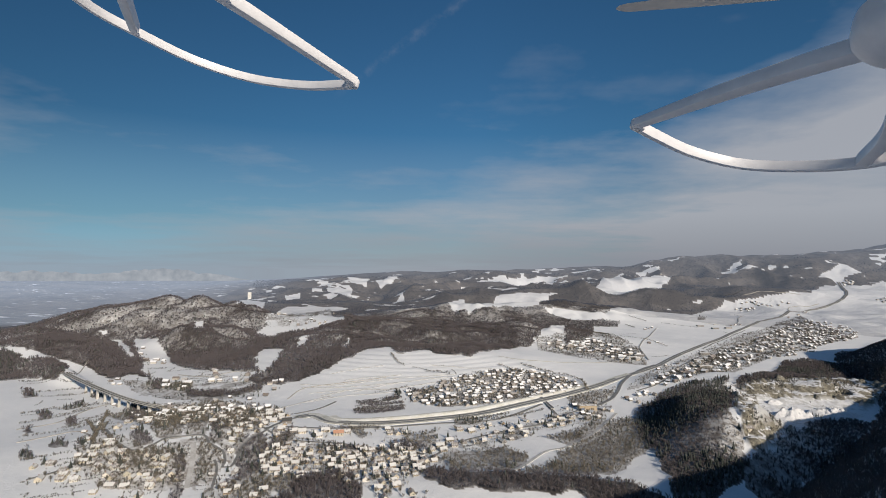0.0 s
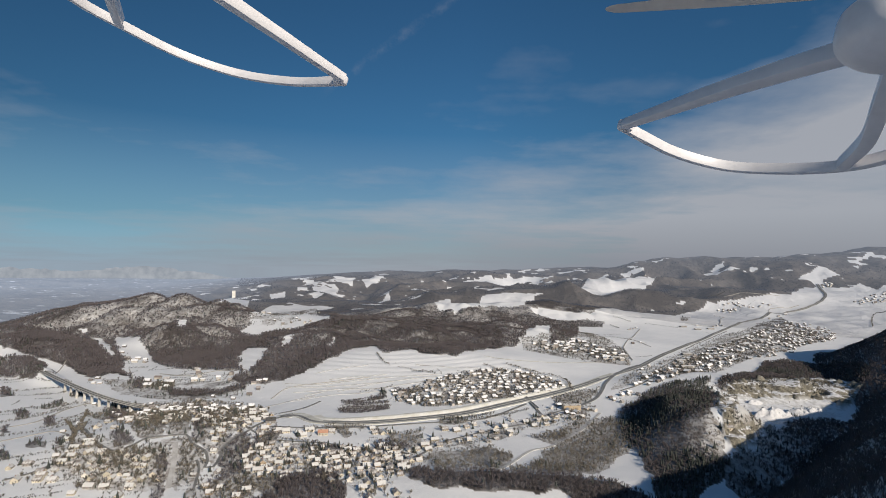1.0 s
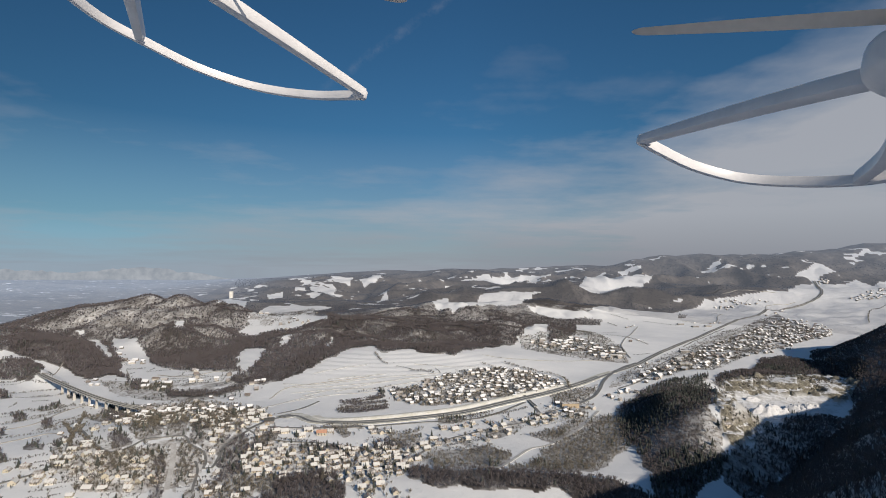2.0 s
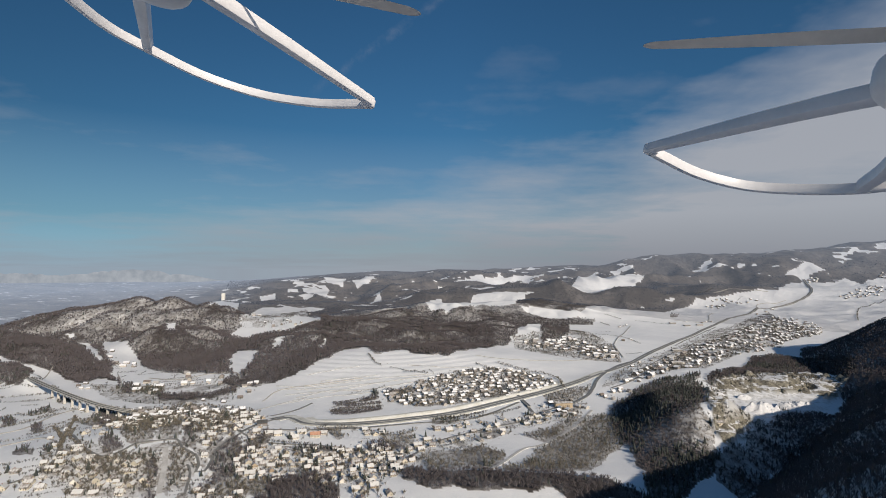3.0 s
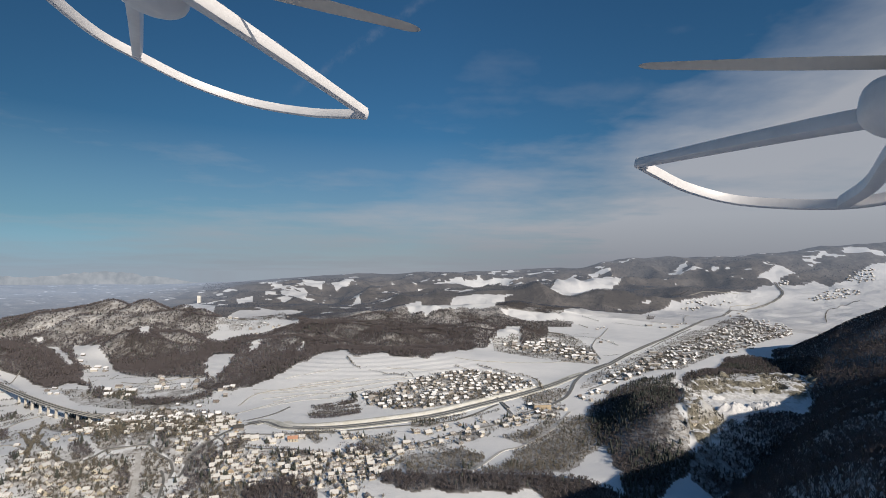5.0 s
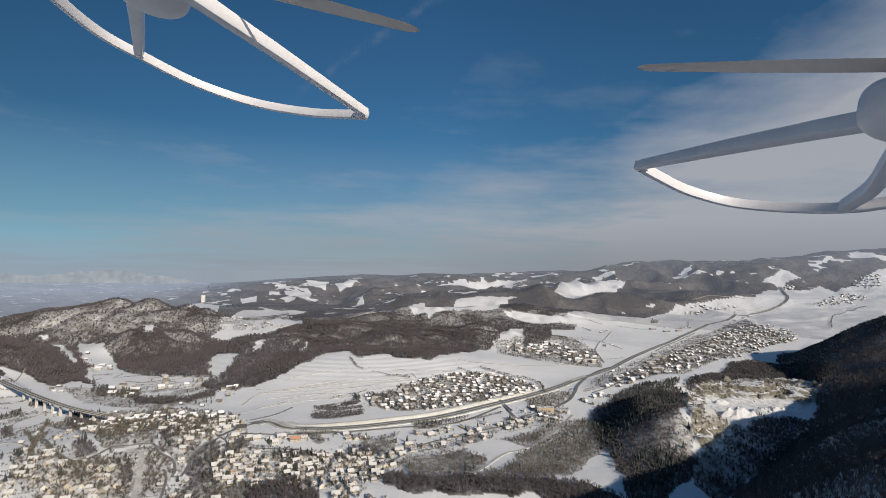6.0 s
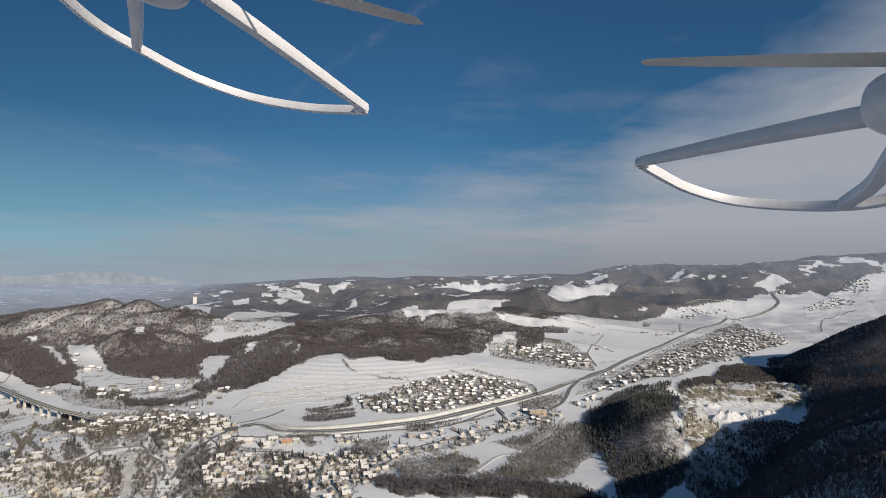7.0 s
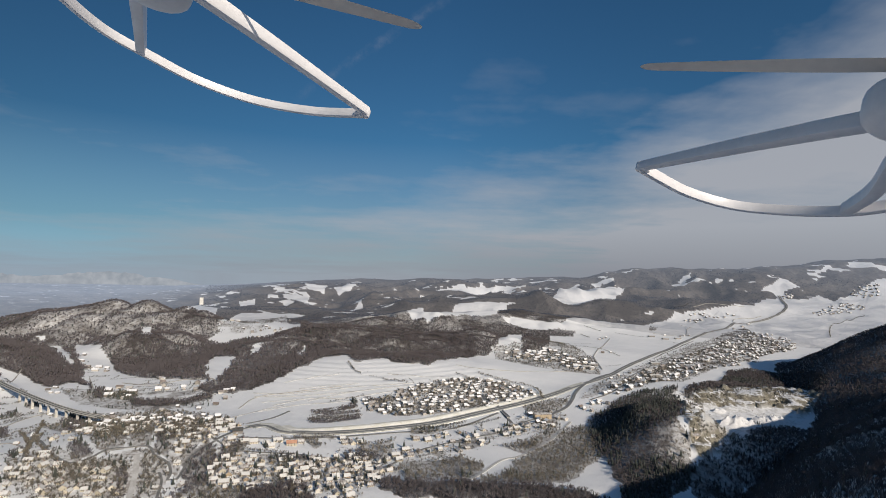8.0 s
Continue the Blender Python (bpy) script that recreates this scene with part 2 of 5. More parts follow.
HEAP_SNOW = material("heap_snow", speckled((0.55, 0.55, 0.56), (0.82, 0.82, 0.84), 0.15, 0.9), 0.85, (0.6, lambda g, p: g.noise(p, 0.4, 5.0, 0.65)))
PALE_ROCK = material("pale_rock", speckled((0.55, 0.52, 0.46), (0.82, 0.81, 0.79), 0.05, 0.3), 0.9)
SHELL = material("white_plastic", speckled((0.66, 0.65, 0.67), (0.74, 0.73, 0.75), 30.0, 160.0), 0.38)
BLADE = material("propeller_plastic", speckled((0.62, 0.55, 0.49), (0.70, 0.63, 0.56), 30.0, 160.0), 0.5)
STEEL = material("screw_steel", speckled((0.55, 0.55, 0.55), (0.7, 0.7, 0.7), 60.0), 0.3, metal=1.0)
DARK_METAL = material("motor_metal", speckled((0.03, 0.03, 0.035), (0.08, 0.08, 0.09), 60.0), 0.4, metal=0.6)


# ---- the lie of the land ----
def smooth(v, lo, hi):
    s = np.clip((v - lo) / (hi - lo), 0, 1)
    return s * s * (3 - 2 * s)


def lattice(ix, iy, seed):
    s = np.sin(ix * 127.1 + iy * 311.7 + seed * 74.7) * 43758.5453
    return s - np.floor(s)


def ripple(x, y, size, seed=0):
    """Smooth value noise, -1 to 1, with bumps about size metres wide."""
    u, v = np.asarray(x) / size, np.asarray(y) / size
    i, j = np.floor(u), np.floor(v)
    f, g = u - i, v - j
    f, g = f * f * (3 - 2 * f), g * g * (3 - 2 * g)
    low = lattice(i, j, seed) * (1 - f) + lattice(i + 1, j, seed) * f
    high = lattice(i, j + 1, seed) * (1 - f) + lattice(i + 1, j + 1, seed) * f
    return 2 * (low * (1 - g) + high * g) - 1


def hill(x, y, cx, cy, top, along, across, turn=0.0, sharp=1.0):
    c, s = math.cos(radians(turn)), math.sin(radians(turn))
    u, v = (x - cx) * c + (y - cy) * s, (y - cy) * c - (x - cx) * s
    return top * np.exp(-(((u / along) ** 2 + (v / across) ** 2) ** sharp))


def ridge_foot(y):
    """Where the shaded mountainside meets the valley floor."""
    return np.interp(y, (-600, 440, 580, 835, 1000, 1250, 1700), (-868, 224, 369, 600, 690, 810, 1200))


def lie(x, y):
    """Heights of the valley at a smaller scale, over its floor, in a plan that reaches 5 km."""
    x, y = np.asarray(x, float), np.asarray(y, float)
    far = np.hypot(x, y)
    z = 3.0 * ripple(x, y, 320, 1) + 1.0 * ripple(x, y, 90, 2)
    z = z + 165 * smooth(far, 2300, 4700) ** 1.2 * (1 - 0.45 * smooth(-x, 500, 2400))
    # the snowy field hill and the wooded ridge behind it
    z = z + hill(x, y, -190, 1075, 35, 260, 190, -8) + hill(x, y, 60, 1150, 14, 220, 120, 0)
    z = z + hill(x, y, -185, 1420, 43, 360, 150, -12, 1.3) + hill(x, y, -360, 1250, 22, 190, 130, 40)
    z = z + hill(x, y, 130, 1560, 40, 300, 160, -8)
    # the wooded hills over the viaduct
    z = z + hill(x, y, -1010, 1560, 84, 320, 190, 0, 1.2) + hill(x, y, -720, 1580, 34, 300, 180, -10)
    z = z + hill(x, y, -703, 1285, 44, 125, 92, -12, 1.4) + hill(x, y, -945, 1135, 40, 210, 105, -25, 1.4)
    z = z + hill(x, y, -480, 1470, 20, 200, 190, 0)
    z = z + hill(x, y, -805, 950, 14, 105, 24, -38, 1.5)   # bank that carries the road on to the viaduct
    z = z + hill(x, y, -722, 892, 12, 78, 20, -38, 1.5)
    # rolling woods further back
    z = z + hill(x, y, -80, 2050, 55, 420, 220, 5) + hill(x, y, 380, 2250, 60, 420, 200, -5)
    z = z + hill(x, y, 1150, 2900, 85, 760, 190, 4, 1.3) + hill(x, y, 350, 2850, 55, 500, 230, 0)
    z = z + hill(x, y, -900, 2450, 25, 500, 260, 8) + hill(x, y, -300, 2900, 40, 500, 260, -8)
    broken = smooth(far, 1700, 3200) * (1 - 0.92 * smooth(-x, 500, 1700)) * (1 - smooth(x, 900, 1900) * (1 - smooth(y, 3000, 3600)))
    z = z + broken * (1 + 1.9 * smooth(far, 2500, 3400)) * (1 - 0.75 * smooth(far, 4000, 4500)) * (20 * ripple(x, y, 420, 4) + 30 * (0.45 - np.abs(ripple(x + 90, y, 260, 5))) + 8 * (0.45 - np.abs(ripple(x, y, 120, 6))))
    # high hills over the end of the valley
    z = z + hill(x, y, 2600, 3900, 160, 1100, 480, 0) + hill(x, y, 4200, 3300, 300, 1500, 700, -40)
    z = z + hill(x, y, 1200, 4500, 50, 900, 300, 0) + hill(x, y, 1650, 4250, 95, 500, 300, 0) + hill(x, y, 250, 4550, 30, 800, 250, 0)
    # the town's knoll and the bank of trees below the eye
    z = z + hill(x, y, -330, 590, 20, 150, 110, 20) + hill(x, y, 60, 500, 7, 150, 40, 0)
    # the wooded knoll beside the quarry, and the levelled floor cut into its bank
    z = z + hill(x, y, 305, 690, 44, 150, 62, 68, 1.4)
    z = z + hill(x, y, 1040, 1080, 40, 190, 150, 45) + hill(x, y, 470, 960, 20, 190, 95, 5, 1.5) - hill(x, y, 450, 800, 4, 120, 90, 0, 2)
    # the mountainside
    beyond = x - ridge_foot(y)
    crest = 0.74 * np.maximum(beyond, 0) * 0.77
    # crest lowered beside the quarry to let sunlight onto the pit
    crest = 150 * (1 - np.exp(-crest / 130)) * (1 - 0.17 * smooth(y, 560, 720) * (1 - smooth(y, 930, 1050)))
    # height added to the unseen near end to throw shade on the knoll
    crest = crest * (1 + 0.17 * (1 - smooth(y, 470, 640)))
    z = z + crest * (1 - smooth(y, 1150, 1700)) + smooth(beyond, 20, 120) * 6 * ripple(x, y, 60, 7)
    # gullies and spurs on the steeper ground
    steep = smooth(z, 14, 45) * (1 - smooth(far, 2000, 2600)) * (1 - smooth(beyond, -60, 60)) * (1 - hill(x, y, -150, 1050, 1, 340, 135, -5, 4)) * (1 - hill(x, y, -500, 1410, 1, 130, 150, 0, 4))
    z = z + steep * (21 * np.abs(ripple(x, y, 120, 8)) + 10 * np.abs(ripple(x, y, 52, 9)) - 10.5)
    # old terrace edges across the field hill
    z = z + 0.6 * np.sin(z * 1.75) * hill(x, y, -150, 1010, 1, 330, 115, -5, 4)
    return z


REACH, SCALE, NEAR = 4985.0, 1.35, 2000.0


def drawn_in(r):
    """Plan radius for a true radius: an even scale near by, the far distance drawn in ever more to end within REACH."""
    edge = NEAR * SCALE
    s = np.clip((r - edge) / (REACH - edge), 0, 1)
    a = (REACH - edge) / SCALE
    return np.where(r < edge, r / SCALE, NEAR + a * s + (4980 - NEAR - a) * s * s)


def height(x, y):
    """Ground height in metres over the valley floor."""
    x, y = np.asarray(x, float), np.asarray(y, float)
    r = np.maximum(np.hypot(x, y), 1e-3)
    k = drawn_in(r) / r
    return EYE + (lie(x * k, y * k) - 200.0) / k


# ---- plan of the valley: outlines in metres ----
GARDENS, TERRACES, ROWS, GROVES, WOODS, CLEARINGS, QUARRIES, FLOORS, HEDGES, ROADS, HOMES, VILLAGES = [], [], [], [], [], [], [], [], [], [], [], []


def wood(outline, dense=1.15, firs=0.04):
    WOODS.append((np.array(outline, float), dense, firs))


def grove(outline, dense, firs):
    """Loose trees between houses, over open snow."""
    GROVES.append((np.array(outline, float), dense, firs))


def clearing(outline):
    CLEARINGS.append(np.array(outline, float))


def quarry(outline):
    QUARRIES.append(np.array(outline, float))


def pit_floor(outline):
    FLOORS.append(np.array(outline, float))


def hedge(line, tall):
    HEDGES.append((np.array(line, float), tall))


def row(line):
    """A planted row of low orchard bushes."""
    ROWS.append(np.array(line, float))


def terrace(line, width):
    TERRACES.append((np.array(line, float), width))


def gardens(outline, count, longest):
    GARDENS.append((np.array(outline, float), count, longest))


def road(line, width, kind):
    ROADS.append((np.array(line, float), width, kind))


def homes(places, group):
    HOMES.append((places, group))


def village(outline, count, group):
    VILLAGES.append((np.array(outline, float), count, group))


def inside(outline, x, y):
    """Which of the points lie inside an outline."""
    found = np.zeros(x.shape, bool)
    lo, hi = outline.min(0), outline.max(0)
    near = (x >= lo[0]) & (x <= hi[0]) & (y >= lo[1]) & (y <= hi[1])
    px, py = x[near], y[near]
    odd = np.zeros(px.shape, bool)
    for (ax, ay), (bx, by) in zip(outline, np.roll(outline, -1, 0)):
        crosses = (ay > py) != (by > py)
        with np.errstate(divide="ignore", invalid="ignore"):
            odd ^= crosses & (px < (bx - ax) * (py - ay) / (by - ay) + ax)
    found[near] = odd
    return found


def wooded(x, y):
    """Density of wood and share of firs at each point, with uneven edges."""
    fray = 9 - 7 * smooth(np.hypot(x, y), 1700, 2700)
    jx, jy = x + fray * ripple(x, y, 23, 11), y + fray * ripple(x, y, 23, 12)
    dense, firs = np.zeros(x.shape), np.full(x.shape, 0.04)
    for k, (outline, much, share) in enumerate(WOODS):
        hit = inside(outline, jx, jy)
        dense[hit], firs[hit] = much, share
        if k == LAST_WIDE:
            for outline in CLEARINGS:
                dense[inside(outline, jx, jy)] = 0
    # scattered farms and fields on the far slopes
    k = drawn_in(np.maximum(np.hypot(x, y), 1e-3)) / np.maximum(np.hypot(x, y), 1e-3)
    x, y = x * k, y * k
    far = np.hypot(x, y)
    a, b = 0.8 * x + 0.6 * y, 0.8 * y - 0.6 * x
    fields = 0.55 * ripple(a, b, 190, 21) + 0.75 * ripple(b, a, 80, 22) + 0.45 * ripple(a + 0.4 * b, b - 0.4 * a, 33, 23)
    patch = smooth(fields - 0.50 - 0.22 * (1 - smooth(far, 2600, 3400)), -0.10, 0.14) * (far > 2300)
    wild = (far > 2250) & (dense == 0) & (x > -1700) & ((y > 0.78 * x + 1750) | ((x > 2350) & (y > 0.6 * x + 1700)))
    for outline in CLEARINGS:
        wild &= ~inside(outline, jx, jy)
    dense[wild] = 1.35
    dense = np.where(dense < 1.45, dense * (1 - patch), dense)
    plain = (x < -1500) & (far > 2400)
    dense[plain] = np.clip(0.92 - 0.42 * (ripple(x * 0.3, y, 26, 25) + 0.9 * ripple(x * 0.35, y, 10, 26)), 0, 1)[plain]
    return dense, firs


def from_arrays(name, verts, faces, material, tint=None):
    """One mesh object out of numpy arrays of corners and triangles or quads."""
    mesh = bpy.data.meshes.new(name)
    sides = faces.shape[1]
    mesh.vertices.add(len(verts))
    mesh.vertices.foreach_set("co", verts.astype(np.float32).ravel())
    mesh.loops.add(faces.size)
    mesh.loops.foreach_set("vertex_index", faces.astype(np.int32).ravel())
    mesh.polygons.add(len(faces))
    mesh.polygons.foreach_set("loop_start", np.arange(0, faces.size, sides, dtype=np.int32))
    mesh.update(calc_edges=True)
    if tint is not None:
        mesh.attributes.new("tint", "FLOAT", "POINT").data.foreach_set("value", tint.astype(np.float32))
    mesh.shade_flat()
    mesh.materials.append(material)
    return new(name, mesh)


def part(name, bm, material, parent=None, label=""):
    """Links a bmesh as one mesh object, under a thing or a part."""
    mesh = bpy.data.meshes.new(name)
    bm.normal_update()
    bm.to_mesh(mesh)
    bm.free()
    mesh.materials.append(material)
    ob = new(name, mesh)
    ob.parent = parent
    return tagged(ob, label)


def box(bm, lo, hi):
    """Adds a box between two corners; returns its vertices."""
    vs = [bm.verts.new((x, y, z)) for z in (lo[2], hi[2]) for y in (lo[1], hi[1]) for x in (lo[0], hi[0])]
    for f in ((0, 2, 3, 1), (4, 5, 7, 6), (0, 1, 5, 4), (2, 6, 7, 3), (0, 4, 6, 2), (1, 3, 7, 5)):
        bm.faces.new([vs[i] for i in f])
    return vs


def along(line, step):
    """Points about step metres apart on a smooth curve through a line, and the directions there."""
    line = np.asarray(line, float)
    ends = np.vstack([2 * line[0] - line[1], line, 2 * line[-1] - line[-2]])
    out = []
    for a, b, c, d in zip(ends[:-3], ends[1:-2], ends[2:-1], ends[3:]):
        n = max(1, int(np.linalg.norm(c - b) / step))
        for s in np.arange(n) / n:
            out.append(0.5 * (2 * b + (c - a) * s + (2 * a - 5 * b + 4 * c - d) * s ** 2 + (3 * b - a - 3 * c + d) * s ** 3))
    out.append(line[-1])
    out = np.array(out)
    ways = np.gradient(out, axis=0)
    return out, ways / np.linalg.norm(ways, axis=1, keepdims=True)


LAST_WIDE = 15   # the wide hill woods come first; clearings are cut out of those alone
# woods, in plan
wood([(-2500, 1950), (-2400, 3000), (-2000, 3200), (-1200, 3200), (-670, 3350), (0, 3500), (600, 3600), (1100, 3700), (1100, 3200), (800, 3150), (670, 3100), (816, 3536), (629, 3548), (545, 3497), (456, 3447), (328, 2903), (341, 2832), (482, 2693), (624, 2713), (704, 2678), (658, 2566), (546, 2554), (424, 2005), (332, 1861), (290, 1797), (419, 2538), (339, 2506), (209, 1904), (177, 1733), (118, 1685), (57, 1568), (10, 1492), (-21, 1430), (-96, 1412), (-145, 1455), (-199, 1399), (-214, 1399), (-256, 1485), (-310, 1431), (-326, 1372), (-356, 1320), (-409, 1229)])
wood([(-2500, 1950), (-405, 3200), (-162, 1890), (-214, 1399), (-256, 1485), (-310, 1431), (-326, 1372), (-356, 1320), (-409, 1229), (-440, 1175), (-474, 1167), (-530, 1195), (-552, 1339), (-548, 1480), (-623, 1528), (-605, 1428), (-631, 1371), (-730, 1451), (-747, 1397), (-817, 1417), (-868, 1439), (-895, 1501), (-974, 1585), (-1012, 1597), (-1078, 1680), (-1093, 1649), (-984, 1505), (-998, 1483), (-1222, 1745), (-1223, 1729), (-1026, 1501), (-943, 1437), (-912, 1357), (-1089, 1345), (-1266, 1414)])
wood([(328, 2903), (459, 3467), (720, 4061), (816, 3536), (1050, 3564), (1647, 4015), (1999, 3930), (2195, 3763), (2348, 3686), (2349, 3623), (2244, 3648), (2044, 3401), (1930, 3425), (1809, 3409), (1669, 3379), (1564, 3340), (1386, 3384), (1135, 3369), (914, 3350), (681, 2829), (600, 2800), (427, 2844), (342, 2839)])
wood([(2410, 3575), (2516, 3546), (2670, 3605), (2814, 3599), (2970, 3609), (3116, 3568), (3140, 3638), (2765, 3713), (2426, 3685)])
wood([(-878, 1447), (-961, 1593), (-953, 1647), (-958, 1779), (-865, 1723), (-779, 1633), (-655, 1423), (-712, 1387)], 1.9, 0.03)
wood([(-1683, 1920), (-1505, 1852), (-1354, 1785), (-1082, 1512), (-985, 1465), (-920, 1409), (-780, 1229), (-866, 1289), (-879, 1231), (-1024, 1335), (-1089, 1345), (-1233, 1410)], 1.9, 0.03)
wood([(-500, 1779), (-445, 1866), (-300, 1958), (-62, 2425), (166, 1820), (118, 1685), (57, 1568), (10, 1492), (-96, 1417), (-146, 1465), (-258, 1499), (-311, 1437), (-342, 1348), (-390, 1213), (-476, 1171), (-520, 1193), (-465, 1277), (-412, 1392)], 1.4, 0.03)
wood([(328, 2903), (459, 3467), (720, 4061), (1050, 3564), (1644, 4007), (2190, 3755), (2345, 3682), (2244, 3648), (1930, 3425), (1669, 3379), (1386, 3384), (914, 3350), (600, 2800)], 2.3, 0.03)
wood([(-2346, 2674), (-1568, 2034), (-1417, 1918), (-1310, 1828), (-1395, 1812), (-1718, 1961)], 1.3, 0.03)
wood([(-1416, 1903), (-1371, 2029), (-1188, 2013), (-1076, 1911), (-1019, 1656), (-1205, 1789), (-1304, 1820)], 0.99, 0.03)
wood([(-1275, 2049), (-1089, 2069), (-1000, 2002), (-1141, 1970)], 0.98, 0.03)
wood([(-620, 1772), (-495, 1763), (-417, 1607), (-421, 1396), (-471, 1290), (-512, 1327)], 0.97, 0.03)
wood([(-616, 3058), (-366, 3298), (-202, 2067), (-290, 1890)], 0.99, 0.03)
wood([(-1059, 1973), (-799, 1955), (-741, 1749), (-832, 1724)], 1.02, 0.03)
wood([(427, 2745), (802, 3478), (1182, 3505), (1087, 3443), (684, 2972)], 1.04, 0.03)
wood([(168, 2075), (321, 2597), (206, 1828), (122, 1732)], 1.02, 0.03)
# open snow inside the woods
clearing([(-777, 1799), (-698, 1780), (-666, 1819), (-583, 1803), (-554, 1834), (-479, 1882), (-845, 3006), (-772, 3162), (-896, 3185), (-1147, 3130), (-1152, 2970), (-786, 1923)])
clearing([(-551, 1599), (-537, 1651), (-505, 1539), (-523, 1511)])
clearing([(-623, 1452), (-630, 1544), (-556, 1496), (-546, 1434), (-524, 1288), (-536, 1266)])
clearing([(-70, 2718), (115, 3471), (554, 3505), (584, 3528), (458, 3463), (324, 2863), (248, 2835), (152, 2791), (29, 2703), (-47, 2580)])
clearing([(706, 3556), (1029, 4188), (1284, 4215), (1593, 4174), (1441, 4003), (1038, 3536), (839, 3524)])
clearing([(342, 2839), (426, 2836), (567, 2816), (605, 2705), (476, 2661), (354, 2772)])
clearing([(-23, 4372), (375, 4448), (674, 4474), (851, 4451), (795, 4428), (524, 4341), (353, 4349), (96, 4277)])
clearing([(-578, 3472), (-544, 3808), (-494, 3592), (-542, 3412)])
clearing([(-1357, 1828), (-1333, 1828), (-1309, 1792), (-1330, 1792)])
clearing([(-1051, 1903), (-1008, 1899), (-910, 1710), (-934, 1694)])
clearing([(-301, 3357), (-88, 3445), (17, 2663), (-124, 2647)])
clearing([(-394, 1519), (-396, 1607), (-385, 1587), (-371, 1469)])
clearing([(436, 1901), (543, 2318), (487, 2025), (439, 1861)])
clearing([(-1143, 3907), (-951, 3979), (-905, 3703), (-1085, 3780)])
clearing([(-1237, 3875), (-1187, 3915), (-1126, 3784), (-1193, 3740)])
clearing([(-1351, 3628), (-1266, 3720), (-1226, 3568), (-1304, 3524)])
clearing([(-833, 4240), (-692, 4496), (-660, 4288), (-755, 4061)])
clearing([(-1103, 4412), (-920, 4440), (-863, 4060), (-995, 4069)])
clearing([(-1199, 1785), (-1055, 1672), (-955, 1573), (-811, 1393), (-670, 1307), (-581, 1292), (-536, 1152), (-720, 1165), (-859, 1309), (-903, 1391), (-1069, 1589)])
clearing([(-1597, 3373), (-1525, 3413), (-1374, 3357), (-1286, 3125), (-970, 2072)])
clearing([(-1261, 1761), (-1230, 1765), (-985, 1464), (-979, 1432), (-1112, 1572)])
# woods and rows of trees round the town
wood([(-63, 709), (-32, 694), (49, 700), (158, 694), (198, 682), (223, 651), (220, 629), (141, 625), (119, 644), (79, 648), (4, 644), (-44, 654), (-71, 678)], 1.9, 0.02)
wood([(-232, 663), (-207, 695), (-162, 689), (-148, 657), (-133, 615), (-135, 577), (-233, 579), (-240, 629)], 1.9, 0.02)
wood([(111, 867), (151, 915), (224, 981), (255, 981), (324, 1063), (262, 835), (219, 769), (175, 707), (63, 698), (118, 797), (145, 827)], 0.8, 0.03)
wood([(14, 803), (40, 825), (72, 791), (76, 753), (49, 706), (12, 708), (-19, 739), (-11, 777)], 0.82, 0.1)
wood([(316, 1063), (397, 1187), (480, 1238), (576, 1270), (535, 1173), (380, 821), (363, 781), (362, 746), (336, 700), (302, 675), (264, 629), (222, 629), (253, 705), (256, 809), (271, 913)], 1.25, 0.3)
wood([(-540, 870), (-553, 921), (-510, 888), (-455, 802), (-428, 752), (-439, 742), (-456, 742), (-487, 780)], 0.83, 0.03)
wood([(-460, 816), (-502, 910), (-465, 882), (-418, 806), (-400, 766), (-418, 760), (-429, 762)], 0.83, 0.03)
wood([(-416, 812), (-423, 846), (-402, 828), (-372, 770), (-360, 734), (-382, 750)], 1.2, 0.1)
wood([(-512, 764), (-509, 780), (-486, 764), (-461, 728), (-462, 710), (-475, 712)], 1.0, 0.3)
wood([(-499, 694), (-487, 708), (-453, 696), (-448, 722), (-424, 734), (-408, 726), (-398, 704), (-418, 698), (-420, 672), (-445, 668), (-475, 672)], 0.82, 0.14)
wood([(-405, 746), (-389, 748), (-368, 722), (-350, 710), (-339, 688), (-336, 657), (-337, 635), (-340, 629), (-366, 678), (-385, 718)], 0.83, 0.03)
wood([(-399, 694), (-399, 712), (-375, 676), (-353, 629), (-333, 585), (-354, 585), (-374, 627), (-385, 656)], 1.3, 0.1)
wood([(-347, 758), (-342, 788), (-336, 822), (-319, 784), (-307, 732), (-294, 687), (-301, 671), (-324, 712)], 1.3, 0.08)
wood([(-298, 846), (-303, 790), (-310, 739), (-309, 693), (-303, 643), (-289, 643), (-288, 686), (-288, 731), (-280, 785), (-272, 820)], 1.25, 0.08)
wood([(-282, 663), (-263, 687), (-235, 671), (-224, 629), (-280, 629)], 0.7, 0.1)
wood([(-656, 1139), (-577, 1127), (-526, 1119), (-488, 1177), (-469, 1137), (-510, 1087), (-594, 1077)], 1.2, 0.03)
wood([(377, 850), (386, 817), (383, 785), (354, 744), (333, 746)], 0.8, 0.3)
wood([(-784, 1229), (-746, 1217), (-695, 1133), (-727, 1145)], 1.0, 0.2)
wood([(-674, 983), (-632, 1007), (-595, 933), (-580, 854)], 1.0, 0.25)
wood([(-222, 879), (-164, 917), (-160, 881), (-212, 861)], 0.83, 0.1)
wood([(-136, 815), (-110, 839), (-79, 801), (-102, 785), (-127, 785)], 1.0, 0.2)
wood([(-203, 867), (-189, 877), (-171, 835), (-180, 817)], 0.83, 0.03)
wood([(-236, 785), (-188, 797), (-172, 781), (-185, 767), (-225, 767)], 0.9, 0.3)
wood([(-47, 967), (0, 977), (16, 957), (-23, 915), (-48, 927)], 0.83, 0.1)
